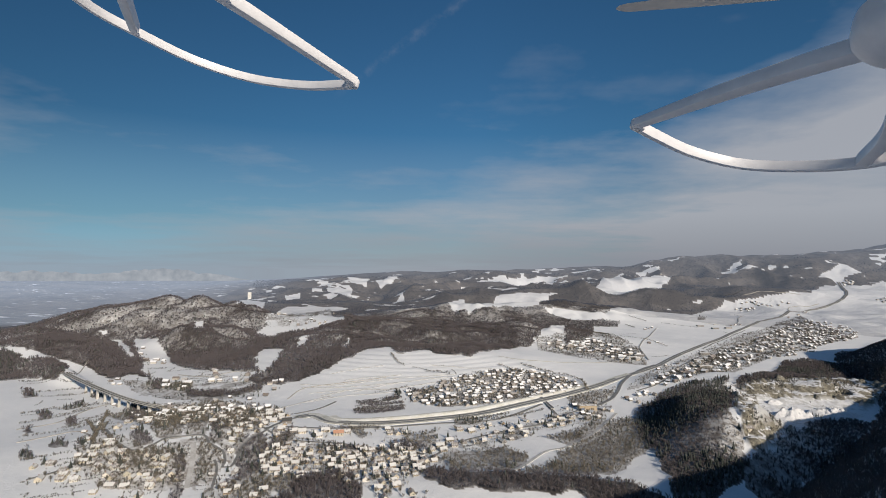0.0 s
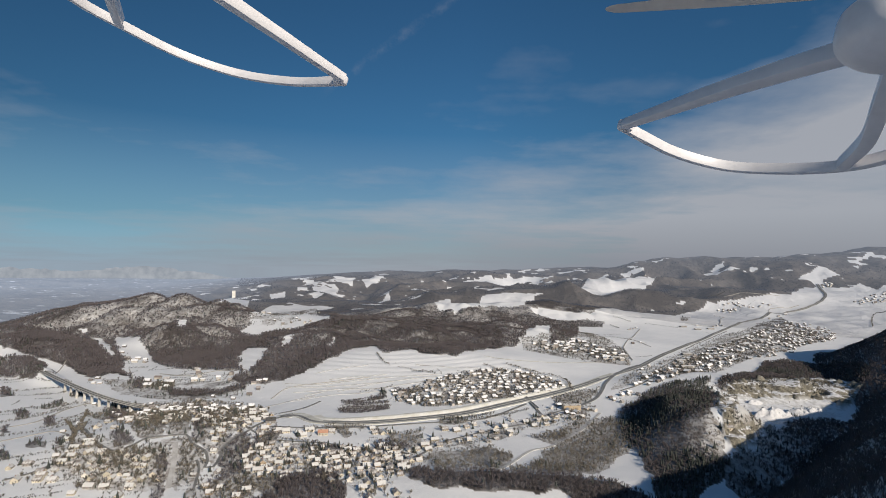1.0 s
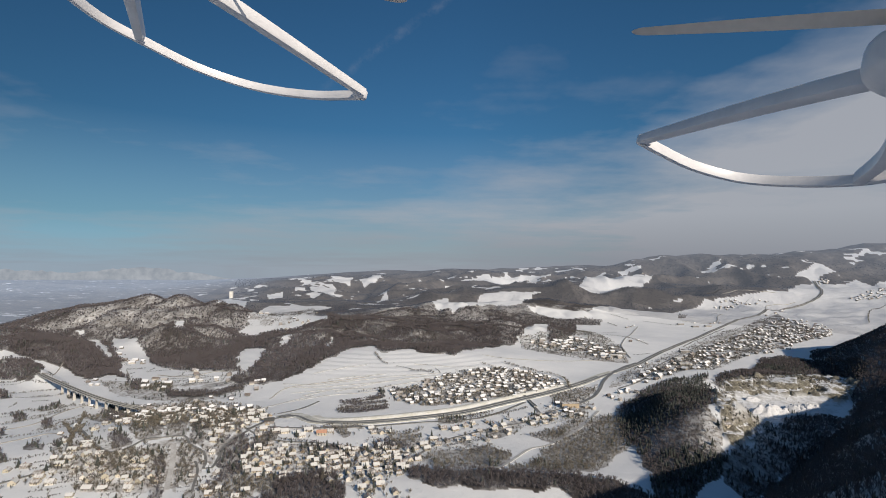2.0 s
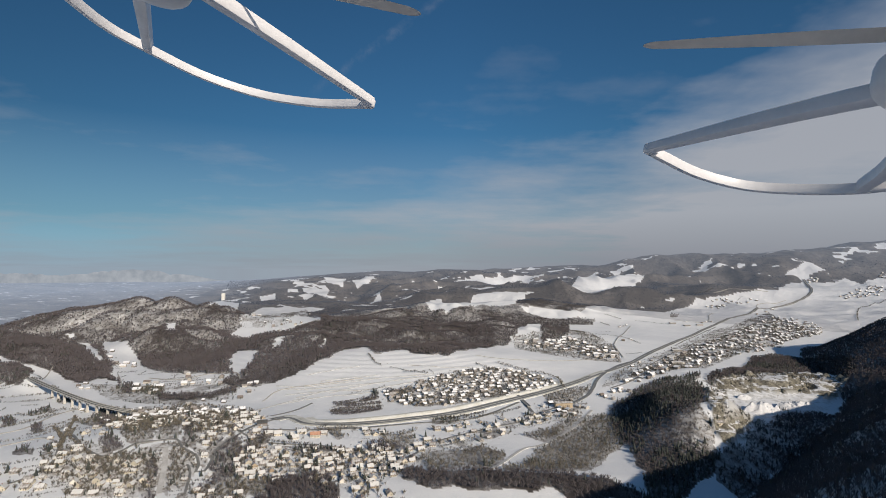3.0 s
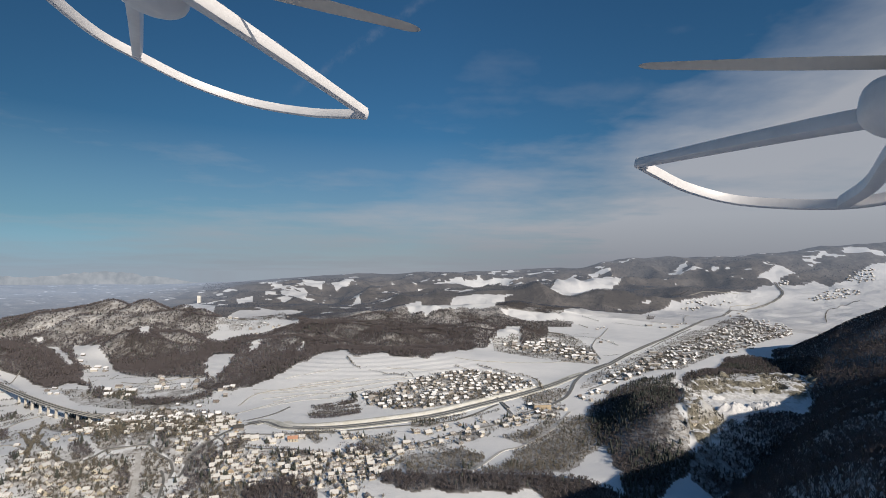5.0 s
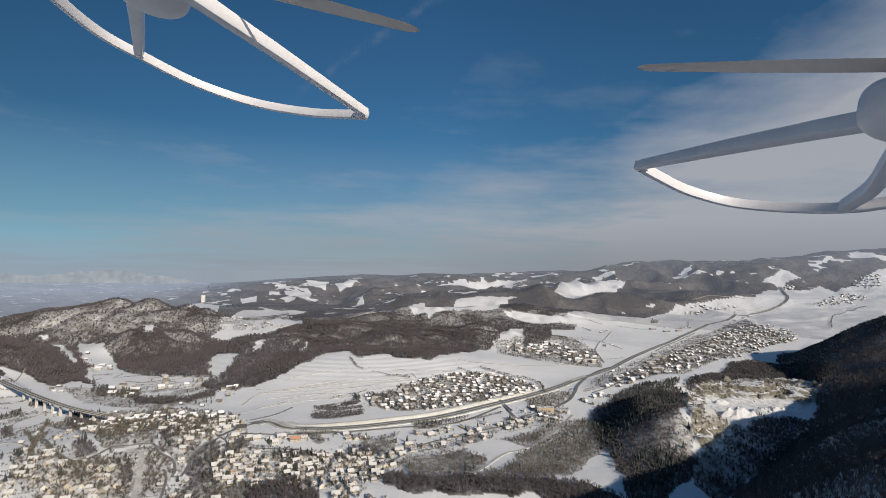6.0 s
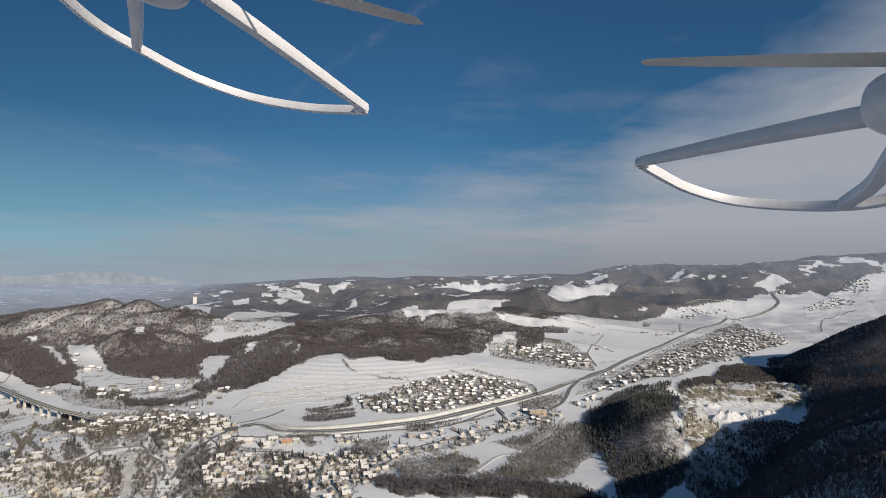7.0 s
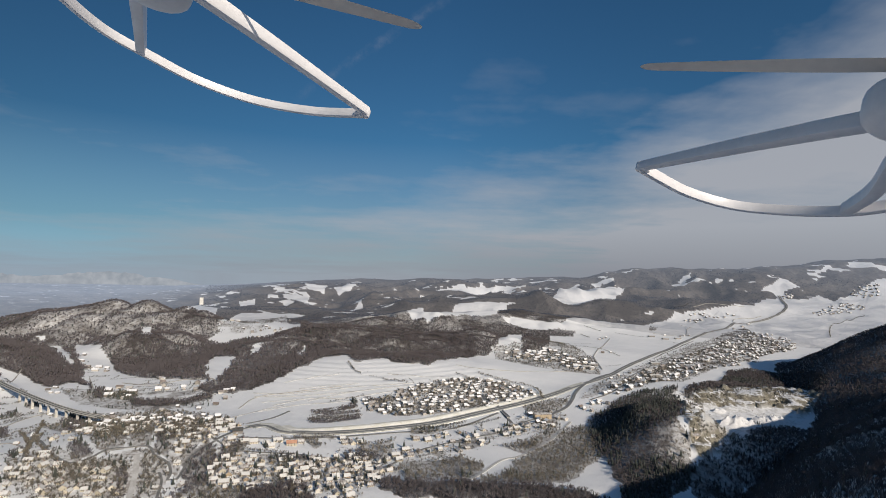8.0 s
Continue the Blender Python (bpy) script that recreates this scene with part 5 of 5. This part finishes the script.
LEAN_OF = {"lower town": 20, "knoll town": 12, "lower": 18, "mid": 28, "junction": 35, "knoll": 0, "outlying": 10, "field village": 22, "long village": 42}
for places, group in HOMES:
    for x, y in places:
        if all(math.hypot(x - a, y - b) > 8.5 for a, b in taken):
            quarter = 90 if dice.random() < 0.25 else 0
            settle(x, y, LEAN_OF.get(group, 0) + quarter + dice.uniform(-12, 12), math.hypot(x, y) < 1150, group + " town" if group in ("lower", "mid", "knoll", "junction") else "outlying farms", (dice.uniform(0.6, 0.84) if group == "knoll" else dice.uniform(0.72, 0.98)))

for outline, count, group in VILLAGES:
    lo, hi = outline.min(0), outline.max(0)
    made = tries = 0
    while made < count and tries < count * 60:
        tries += 1
        x, y = dice.uniform(lo[0], hi[0]), dice.uniform(lo[1], hi[1])
        if not inside(outline, np.array([x]), np.array([y]))[0] or not off_roads(np.array([x]), np.array([y]), 5.0)[0]:
            continue
        if any(math.hypot(x - a, y - b) < 11.5 for a, b in taken):
            continue
        quarter = 90 if dice.random() < 0.3 else 0
        settle(x, y, LEAN_OF.get(group, 15) + quarter + dice.uniform(-10, 10), math.hypot(x, y) < 1150, group, dice.uniform(0.62, 0.9) if math.hypot(x, y) < 1350 else dice.uniform(0.9, 1.2))
        made += 1

plots.sort(key=lambda p: math.hypot(p[0], p[1]))
for plot in plots[:300]:
    raise_house(*plot)


def joined_houses(rest):
    """The far villages, whose houses are only a few metres of white roof and wall each."""
    shells = {"wall": ([], []), "roof": ([], [])}
    for x, y, turn, near, group, size in rest:
        long, wide, eaves, rise = dice.choice(((11, 8.5, 4.2, 0.75), (9.5, 8, 4.2, 0.85), (13, 9, 4.0, 0.62)))
        m = np.array(pose(x, y, float(height(x, y)), 0, 0, turn)) @ np.diag((size, size, size, 1))
        hx, hy, top = long / 2, wide / 2, eaves + wide / 2 * rise
        wall = [(-hx, -hy, -2), (hx, -hy, -2), (hx, hy, -2), (-hx, hy, -2), (-hx, -hy, eaves), (hx, -hy, eaves), (hx, hy, eaves), (-hx, hy, eaves), (-hx, 0, top), (hx, 0, top)]
        ox, oy, low = hx + 0.7, hy + 0.7, eaves - 0.7 * rise + 0.1
        roof = [(-ox, -oy, low), (ox, -oy, low), (ox, 0, top + 0.1), (-ox, 0, top + 0.1), (ox, oy, low), (-ox, oy, low)]
        roof += [(a, b, c + 0.45) for a, b, c in roof]
        sets = (("wall", wall, ((0, 1, 5), (0, 5, 4), (2, 3, 7), (2, 7, 6), (1, 2, 6), (1, 6, 5), (5, 6, 9), (3, 0, 4), (3, 4, 7), (4, 8, 7))),
                ("roof", roof, ((6, 7, 8), (6, 8, 9), (9, 8, 10), (9, 10, 11), (0, 1, 7), (0, 7, 6), (4, 5, 11), (4, 11, 10), (1, 2, 8), (1, 8, 7), (2, 4, 10), (2, 10, 8), (0, 6, 9), (0, 9, 3), (3, 9, 11), (3, 11, 5))))
        for name, corners, tris in sets:
            v, f = shells[name]
            f.append(np.array(tris) + sum(map(len, v)))
            v.append((np.array(corners) @ m[:3, :3].T) + m[:3, 3])
    thing = tagged(new("far_houses"), "far village houses with white snowy roofs", "houses", kind="stuff")
    for name, paint in (("wall", FAR_WALL), ("roof", FAR_ROOF)):
        v, f = shells[name]
        from_arrays(name, np.concatenate(v), np.concatenate(f), paint).parent = thing


joined_houses(plots[300:])


# ---- trees and shrubs between the houses ----
def garden_tree(fir):
    thing = tagged(new("fir_tree" if fir else "garden_tree"),
                   "dark green fir standing between snowy gardens" if fir else "leafless brown garden tree beside the houses", "tree")
    bm = bmesh.new()
    rings = []
    for z, w in ((-0.5, 0.30), (2.0, 0.22), (5.0, 0.14), (8.2, 0.04)):
        rings.append([bm.verts.new((w * math.cos(k * 1.0472), w * math.sin(k * 1.0472), z)) for k in range(6)])
    for a, b in zip(rings, rings[1:]):
        for k in range(6):
            bm.faces.new((a[k], a[(k + 1) % 6], b[(k + 1) % 6], b[k]))
    part("trunk", bm, BARK, thing)
    if fir:
        verts, faces = [], []
        for k in range(9):
            z0, wide = 0.8 + k * 0.95, 2.3 * (1 - k / 9.6)
            n = len(verts)
            for j in range(9):
                a, w = j * 0.698 + k * 0.3, wide * dice.uniform(0.7, 1.15)
                verts.append((w * math.cos(a), w * math.sin(a), z0 + dice.uniform(-0.25, 0.15)))
            verts.append((0, 0, z0 + 2.0))
            faces += [(n + j, n + (j + 1) % 9, n + 9) for j in range(9)]
        crown = from_arrays("crown", np.array(verts), np.array(faces), FIR, np.full(len(verts), 0.5))
    else:
        verts, faces = [], []
        for k in range(46):
            a, out, tall = dice.uniform(0, 6.283), dice.uniform(0.5, 3.0), dice.uniform(4.2, 9.2)
            tall = min(tall, 9.4 - out * 0.9)
            base = np.array((out * 0.18 * math.cos(a), out * 0.18 * math.sin(a), dice.uniform(1.6, 4.0)))
            tip = np.array((out * math.cos(a), out * math.sin(a), tall))
            mid, n = base * 0.45 + tip * 0.55, len(verts)
            for j in range(3):
                verts.append(mid + 0.16 * np.array((math.cos(a + j * 2.1), math.sin(a + j * 2.1), 0)))
            verts += [tip, base]
            for j in range(3):
                faces += [(n + j, n + (j + 1) % 3, n + 3), (n + (j + 1) % 3, n + j, n + 4)]
        crown = from_arrays("crown", np.array(verts), np.array(faces), SCRUB, np.full(len(verts), 0.55))
    crown.parent = thing
    return thing


tree_kinds = [garden_tree(False), garden_tree(False), garden_tree(True)]
used, placed = set(), 0
for x, y, *_ in plots[:330]:
    a, d = dice.uniform(0, 6.283), dice.uniform(8, 14)
    tx, ty = x + d * math.cos(a), y + d * math.sin(a)
    if any(math.hypot(tx - px, ty - py) < 6.5 for px, py in taken) or not off_roads(np.array([tx]), np.array([ty]), 2.0)[0]:
        continue
    k = dice.choices((0, 1, 2), (4, 4, 3))[0]
    size = dice.uniform(0.7, 1.35)
    spot = pose(tx, ty, float(height(tx, ty)), 0, 0, dice.uniform(0, 360)) @ Matrix.Scale(size, 4)
    if k not in used:
        tree_kinds[k].matrix_basis = spot
        used.add(k)
        first = size
        tree_kinds[k]["first"] = first
    else:
        copy_thing(tree_kinds[k], spot @ Matrix.Scale(1 / tree_kinds[k]["first"], 4))
for t in tree_kinds:
    del t["first"]

bx, by = [], []
for x, y, *_ in plots:
    for _ in range(3 if math.hypot(x, y) < 1300 else 2):
        a, d = dice.uniform(0, 6.283), dice.uniform(8, 19)
        bx.append(x + d * math.cos(a))
        by.append(y + d * math.sin(a))
bx, by = np.array(bx), np.array(by)
free = off_roads(bx, by, 1.0)
bx, by = bx[free], by[free]
planted("garden_shrubs", BARE_SHAPES, bx, by, rng.uniform(2.0, 6.5, len(bx)), SCRUB, "leafless shrubs and small trees in snowy gardens", "shrubs")

# ---- the viaduct ----
def viaduct():
    thing = tagged(new("viaduct"), "long grey concrete motorway viaduct on tall piers", "bridge")
    line = [(-1147, 1330), (-1058, 1261), (-931, 1160), (-784, 1050), (-675, 975), (-606, 936), (-567, 918)]
    points, ways = along(line, 6.0)
    side = np.stack([ways[:, 1], -ways[:, 0]], -1)
    level = FLOOR + 21.6
    deck = [(-6.0, 0.0), (6.0, 0.0), (6.0, -0.7), (3.0, -1.7), (-3.0, -1.7), (-6.0, -0.7)]

    def extrude(name, profile, material, label=""):
        n = len(profile)
        verts = np.array([[x + s[0] * u, y + s[1] * u, level + v] for (x, y), s in zip(points, side) for u, v in profile])
        i, j = np.meshgrid(np.arange(len(points) - 1), np.arange(n), indexing="ij")
        k = (j + 1) % n
        faces = np.stack([i * n + j, i * n + k, (i + 1) * n + k, (i + 1) * n + j], -1).reshape(-1, 4)
        ob = from_arrays(name, verts, faces, material)
        ob.parent = thing
        return tagged(ob, label)

    extrude("deck", deck, CONCRETE)
    for name, a, b in (("parapet", -6.0, -5.7), ("parapet", 5.7, 6.0), ("parapet", -0.3, 0.3)):
        extrude(name, [(a, 0.002), (b, 0.002), (b, 1.0), (a, 1.0)], CONCRETE)
    extrude("carriageway", [(0.6, 0.05), (5.5, 0.05), (5.5, 0.002), (0.6, 0.002)][::-1], ASPHALT, "dark asphalt lanes")
    extrude("carriageway", [(-5.5, 0.05), (-0.6, 0.05), (-0.6, 0.002), (-5.5, 0.002)][::-1], ASPHALT, "dark asphalt lanes")
    shaft = None
    for (x, y), w in zip(points[40::6], ways[40::6]):
        ground_z = float(height(x, y))
        if ground_z > level - 4 or x < -850:
            continue
        tall = level - 1.6 - ground_z + 1.5
        bm = bmesh.new()
        foot = [bm.verts.new((a, b, -tall)) for a, b in ((-1.1, -2.6), (1.1, -2.6), (1.1, 2.6), (-1.1, 2.6))]
        neck = [bm.verts.new((a, b, -1.6)) for a, b in ((-0.8, -2.0), (0.8, -2.0), (0.8, 2.0), (-0.8, 2.0))]
        head = [bm.verts.new((a, b, 0.0)) for a, b in ((-1.0, -3.6), (1.0, -3.6), (1.0, 3.6), (-1.0, 3.6))]
        for a, b in ((foot, neck), (neck, head)):
            for k in range(4):
                bm.faces.new((a[k], a[(k + 1) % 4], b[(k + 1) % 4], b[k]))
        bm.faces.new(head)
        pier = part("pier", bm, CONCRETE, thing)
        pier.matrix_basis = pose(x, y, level - 1.65, 0, 0, math.degrees(math.atan2(w[1], w[0])))
    return thing


viaduct()


# ---- mountains on the far side of the plain: a strip with haze painted as glow ----
def far_mountains():
    along_x = np.linspace(-4600, -1900, 240)
    rise = FLOOR + 236 + 26 * ripple(along_x, along_x * 0, 420, 51) + 18 * ripple(along_x, along_x * 0, 130, 52) + 8 * ripple(along_x, along_x * 0, 45, 53)
    rise = FLOOR + 150 + (rise - FLOOR - 150) * smooth(-along_x, 1900, 2600)
    line_y = 4955 + 0.075 * along_x
    rows = [np.stack([along_x, line_y, FLOOR + 60 + 0 * along_x], -1), np.stack([along_x, line_y + 3, FLOOR + 60 + (rise - FLOOR - 60) * 0.6 + 9 * ripple(along_x, along_x * 0, 90, 54)], -1),
            np.stack([along_x, line_y + 7, rise], -1), np.stack([along_x, line_y + 21, rise * 0 + FLOOR + 60], -1)]
    n = len(along_x)
    i, j = np.meshgrid(np.arange(3), np.arange(n - 1), indexing="ij")
    faces = np.stack([i * n + j, i * n + j + 1, (i + 1) * n + j + 1, (i + 1) * n + j], -1).reshape(-1, 4)
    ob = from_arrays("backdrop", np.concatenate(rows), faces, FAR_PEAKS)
    return tagged(ob, "snowy mountain range with its haze painted as a pale glow", "mountains", kind="structure")


far_mountains()


# ---- larger buildings ----
def hall(name, x, y, turn, long, wide, eaves, pitch, walls, label, roofing=None, bays=0):
    ob = house(name, long, wide, eaves, pitch, walls, bays, 0, label, roofing)
    ob.matrix_basis = pose(x, y, float(height(x, y)) - 0.1, 0, 0, turn)
    return ob


hall("barn", *PLACE_DARK, 20, 15, 11, 4.5, 0.7, RENDER_GREY, "large hall with a bare dark tiled roof", TILE_DARK)
hall("house", *PLACE_ORANGE, 12, 15, 10, 4.5, 0.6, RENDER_CREAM, "long house with a snow-free orange tiled roof", TILE_ORANGE, 3)
hall("apartment_block", *PLACE_BLOCK, 8, 34, 13, 9.0, 0.25, RENDER_OCHRE, "ochre apartment block with a flat snowy roof", None, 6)
for x, y in PLACE_HALLS:
    hall("workshop", x, y, 8, 30, 15, 5.5, 0.2, RENDER_GREY, "low grey workshop hall with wide snowy roof", None, 4)
hall("tower_block", *PLACE_TOWER, 10, 20, 20, 46, 0.1, PALE_ROCK, "tall pale tower standing on a far hill", PALE_ROCK)

# ---- snow-covered heaps on the quarry floor ----
def spoil_heap(x, y, long, wide, tall, turn, seed):
    """A tipped heap: a lumpy ridge with gullied flanks that run out into the snow."""
    bm = bmesh.new()
    n, m = 34, 20
    grid = []
    for i in range(n):
        row = []
        for j in range(m):
            u, v = 2 * i / (n - 1) - 1, 2 * j / (m - 1) - 1
            px, py = u * long / 2, v * wide / 2
            lump = 1 + 0.30 * float(ripple(px + seed * 31, py, 9.0, 71)) + 0.18 * float(ripple(px, py + seed * 17, 4.0, 72))
            z = tall * max(0.0, 1 - abs(v) ** 1.4 - abs(u) ** 2.6 * 0.9) * lump - 0.7
            row.append(bm.verts.new((px, py, z)))
        grid.append(row)
    for a, b in zip(grid, grid[1:]):
        for k in range(m - 1):
            bm.faces.new((a[k], b[k], b[k + 1], a[k + 1]))
    ob = part("spoil_heap", bm, HEAP_SNOW)
    ob.matrix_basis = pose(x, y, float(height(x, y)), 0, 0, turn)
    return tagged(ob, "snow-covered heap of quarry spoil on the pit floor", "spoil heap", "heaps on the quarry floor")


for k, (x, y) in enumerate(PLACE_HEAPS):
    spoil_heap(x, y, (84, 96, 40, 30)[k], (52, 60, 26, 20)[k], (19.0, 13.0, 8.0, 6.0)[k], (8, -6, 25, 40)[k], 1 + k)

# ---- the lane's bridge over the motorway ----
def lane_bridge(ax, ay, bx, by, level):
    """A concrete slab on two piers with parapets."""
    thing = tagged(new("road_bridge"), "small concrete bridge carrying a lane over the motorway", "bridge")
    length, turn = math.hypot(bx - ax, by - ay), math.degrees(math.atan2(by - ay, bx - ax))
    thing.matrix_basis = pose((ax + bx) / 2, (ay + by) / 2, level, 0, 0, turn)
    bm = bmesh.new()
    box(bm, (-length / 2, -3.2, -0.8), (length / 2, 3.2, 0.0))
    part("deck", bm, CONCRETE, thing)
    bm = bmesh.new()
    box(bm, (-length / 2, -2.7, 0.004), (length / 2, 2.7, 0.05))
    part("carriageway", bm, ASPHALT, thing, "dark wet asphalt lane")
    for y in (-3.2, 2.9):
        bm = bmesh.new()
        box(bm, (-length / 2, y, 0.004), (length / 2, y + 0.3, 0.9))
        part("parapet", bm, CONCRETE, thing)
    for x in (-length * 0.46, -length * 0.02, length * 0.46):
        bm = bmesh.new()
        box(bm, (x - 0.5, -3.2, -9.0), (x + 0.5, 3.2, -0.804))
        part("pier", bm, CONCRETE, thing)
    return thing


lane_bridge(*BRIDGE_ENDS, FLOOR + 6.0)


# ---- the aircraft that carries the eye: what shows of its front guards and propellers ----
def tube(points, up, wide, tall, taper=None):
    """A bar of rounded-box section along a smooth curve; its flat side keeps to the guard's plane."""
    bm = bmesh.new()
    up = Vector(up).normalized()
    rings = []
    n = len(points)
    for i, p in enumerate(points):
        way = (Vector(points[min(i + 1, n - 1)]) - Vector(points[max(i - 1, 0)])).normalized()
        side = way.cross(up).normalized()
        k = 1.0 if taper is None else 1 + (taper - 1) * i / (n - 1)
        ring = []
        for a in range(12):
            c, s = math.cos(a * math.pi / 6 + math.pi / 12), math.sin(a * math.pi / 6 + math.pi / 12)
            u = math.copysign(abs(c) ** 0.22, c) * wide / 2 * k
            v = math.copysign(abs(s) ** 0.22, s) * tall / 2 * k
            ring.append(bm.verts.new(Vector(p) + side * u + up * v))
        rings.append(ring)
    for a, b in zip(rings, rings[1:]):
        for k in range(12):
            bm.faces.new((a[k], b[k], b[(k + 1) % 12], a[(k + 1) % 12]))
    bm.faces.new(rings[0])
    bm.faces.new(list(reversed(rings[-1])))
    bmesh.ops.recalc_face_normals(bm, faces=bm.faces)
    return bm


def knob(centre, axis, outline, sides=48):
    """A turned form: rings of (distance along the axis, radius)."""
    bm = bmesh.new()
    axis = Vector(axis).normalized()
    a = axis.orthogonal().normalized()
    b = axis.cross(a)
    rings = [[bm.verts.new(Vector(centre) + axis * h + (a * math.cos(t) + b * math.sin(t)) * r)
              for t in (2 * math.pi * k / sides for k in range(sides))] for h, r in outline]
    for p, q in zip(rings, rings[1:]):
        for k in range(sides):
            bm.faces.new((p[k], p[(k + 1) % sides], q[(k + 1) % sides], q[k]))
    bm.faces.new(rings[0])
    bm.faces.new(rings[-1])
    bmesh.ops.recalc_face_normals(bm, faces=bm.faces)
    return bm


def blade(hub, tip, up, wide, hand):
    """One propeller blade: a thin twisted aerofoil, broad near the root and narrow at the tip."""
    bm = bmesh.new()
    hub, tip, up = Vector(hub), Vector(tip), Vector(up).normalized()
    way = (tip - hub).normalized()
    rings = []
    for i in range(25):
        s = 1 - (1 - i / 24) ** 1.6
        chord = wide * (0.62 + 0.75 * s * (1 - s) ** 1.2 - 0.08 * s) * math.sqrt(max(0.03, 1 - max(0.0, (s - 0.94) / 0.06) ** 2))
        twist = Matrix.Rotation(hand * radians(22 * (1 - s) + 10), 3, way)
        side, rise = twist @ way.cross(up).normalized(), twist @ up
        c = hub + (tip - hub) * s
        rings.append([bm.verts.new(c + side * chord * u + rise * chord * v) for u, v in
                      ((-0.5, 0.0), (-0.2, 0.06), (0.15, 0.08), (0.5, 0.0), (0.15, 0.02), (-0.2, 0.0))])
    for p, q in zip(rings, rings[1:]):
        for k in range(6):
            bm.faces.new((p[k], p[(k + 1) % 6], q[(k + 1) % 6], q[k]))
    bm.faces.new(rings[0])
    bm.faces.new(rings[-1])
    bmesh.ops.recalc_face_normals(bm, faces=bm.faces)
    return bm


def smooth_shaded(ob):
    ob.data.shade_smooth()
    ob.data.set_sharp_from_angle(angle=radians(48))
    return ob


def quadcopter():
    thing = tagged(new("quadcopter"), "white plastic drone with propeller guards, hovering over the valley", "drone")
    thing.location = (0, 0, EYE)
    up = Vector((0.239, 0.035, 0.970))

    def fitted(*args, **kw):
        return smooth_shaded(part(*args, **kw))

    sides = (
        # rim, spoke, strut, motor, propeller height, blade direction, blade length
        ([(-0.317, 0.397, 0.233), (-0.330, 0.452, 0.234), (-0.333, 0.514, 0.233), (-0.314, 0.555, 0.227), (-0.276, 0.602, 0.215), (-0.217, 0.622, 0.200), (-0.145, 0.602, 0.183), (-0.081, 0.562, 0.169)],
         [(-0.0746, 0.549, 0.168), (-0.1324, 0.449, 0.186), (-0.1733, 0.380, 0.198), (-0.190, 0.352, 0.203)],
         [(-0.309, 0.543, 0.226), (-0.247, 0.429, 0.215), (-0.214, 0.366, 0.209)],
         (-0.209, 0.381, 0.2075), 0.019, (0.971, 0.0, -0.239), 0.2),
        ([(0.1968, 0.4931, 0.1027), (0.2155, 0.5057, 0.0977), (0.2558, 0.5268, 0.0869), (0.3026, 0.5285, 0.0753), (0.3404, 0.4993, 0.0671), (0.3645, 0.4604, 0.0625), (0.3707, 0.4211, 0.0624), (0.3656, 0.386, 0.0649)],
         [(0.1945, 0.487, 0.1036), (0.2239, 0.389, 0.0974), (0.2472, 0.333, 0.0946), (0.2618, 0.305, 0.0934), (0.268, 0.285, 0.093)],
         [(0.362, 0.459, 0.0635), (0.3415, 0.405, 0.070), (0.3131, 0.3545, 0.079), (0.285, 0.305, 0.088)],
         (0.268, 0.285, 0.094), 0.0255, (-0.828, 0.530, 0.185), 0.155),
    )
    for rim, spoke, strut, motor, lift, way, length in sides:
        guard = fitted("propeller_guard", tube(along(rim, 0.0035)[0], up, 0.0068, 0.0092), SHELL, thing, "white plastic guard rim")
        fitted("spoke", tube(along(spoke, 0.01)[0], up, 0.0104 if motor[0] < 0 else 0.0086, 0.0084 if motor[0] < 0 else 0.0074, 1.35 if motor[0] < 0 else 1.45), SHELL, guard)
        fitted("strut", tube(along(strut, 0.008)[0], up, 0.0085, 0.010, 1.35), SHELL, guard)
        corner = (Vector(rim[-1]) if motor[0] < 0 else Vector(rim[0])) * 0.5 + Vector(spoke[0]) * 0.5
        fitted("corner", knob(corner, up, [(h * (1 if motor[0] < 0 else 0.9), r * (1.05 if motor[0] < 0 else 0.92)) for h, r in ((-0.0050, 0.0050), (-0.0046, 0.0064), (-0.0034, 0.0072), (0.0030, 0.0072), (0.0042, 0.0064), (0.0046, 0.0050))]), SHELL, guard)
        fitted("screw", knob(corner - up * 0.0050, -up, [(0.0, 0.0026), (0.0010, 0.0019)], 12), STEEL, guard, "small steel screw")
        pod = fitted("motor_pod", knob(motor, up, [(h, r * (1.15 if motor[0] < 0 else 1.05)) for h, r in [(-0.004 - 0.0125 * math.cos(q), 0.006 + 0.0185 * math.sin(q)) for q in (0.0, 0.25, 0.5, 0.75, 1.0, 1.25, 1.5708)] + [(0.004, 0.0245), (0.0075, 0.0238), (0.0100, 0.0222), (0.0118, 0.0196), (0.0126, 0.0165)]]), SHELL, thing)
        fitted("motor", knob(Vector(motor) + up * 0.0126, up, [(0.0, 0.014), (0.012, 0.014), (0.014, 0.011)]), DARK_METAL, pod, "dark metal motor")
        hub = Vector(motor) + up * lift
        propeller = fitted("propeller", knob(hub - up * 0.004, up, [(0.0, 0.006), (0.008, 0.0065), (0.011, 0.004)], 16), BLADE, thing, "pale grey two-bladed propeller at rest")
        reach = Vector(way) - up * up.dot(Vector(way))
        reach = reach.normalized() * length
        for sign in (1, -1):
            fitted("blade", blade(hub, hub + reach * sign, up, 0.0135 if length < 0.18 else 0.018, -1 if length > 0.18 else 1), BLADE, propeller)
    return thing


quadcopter()
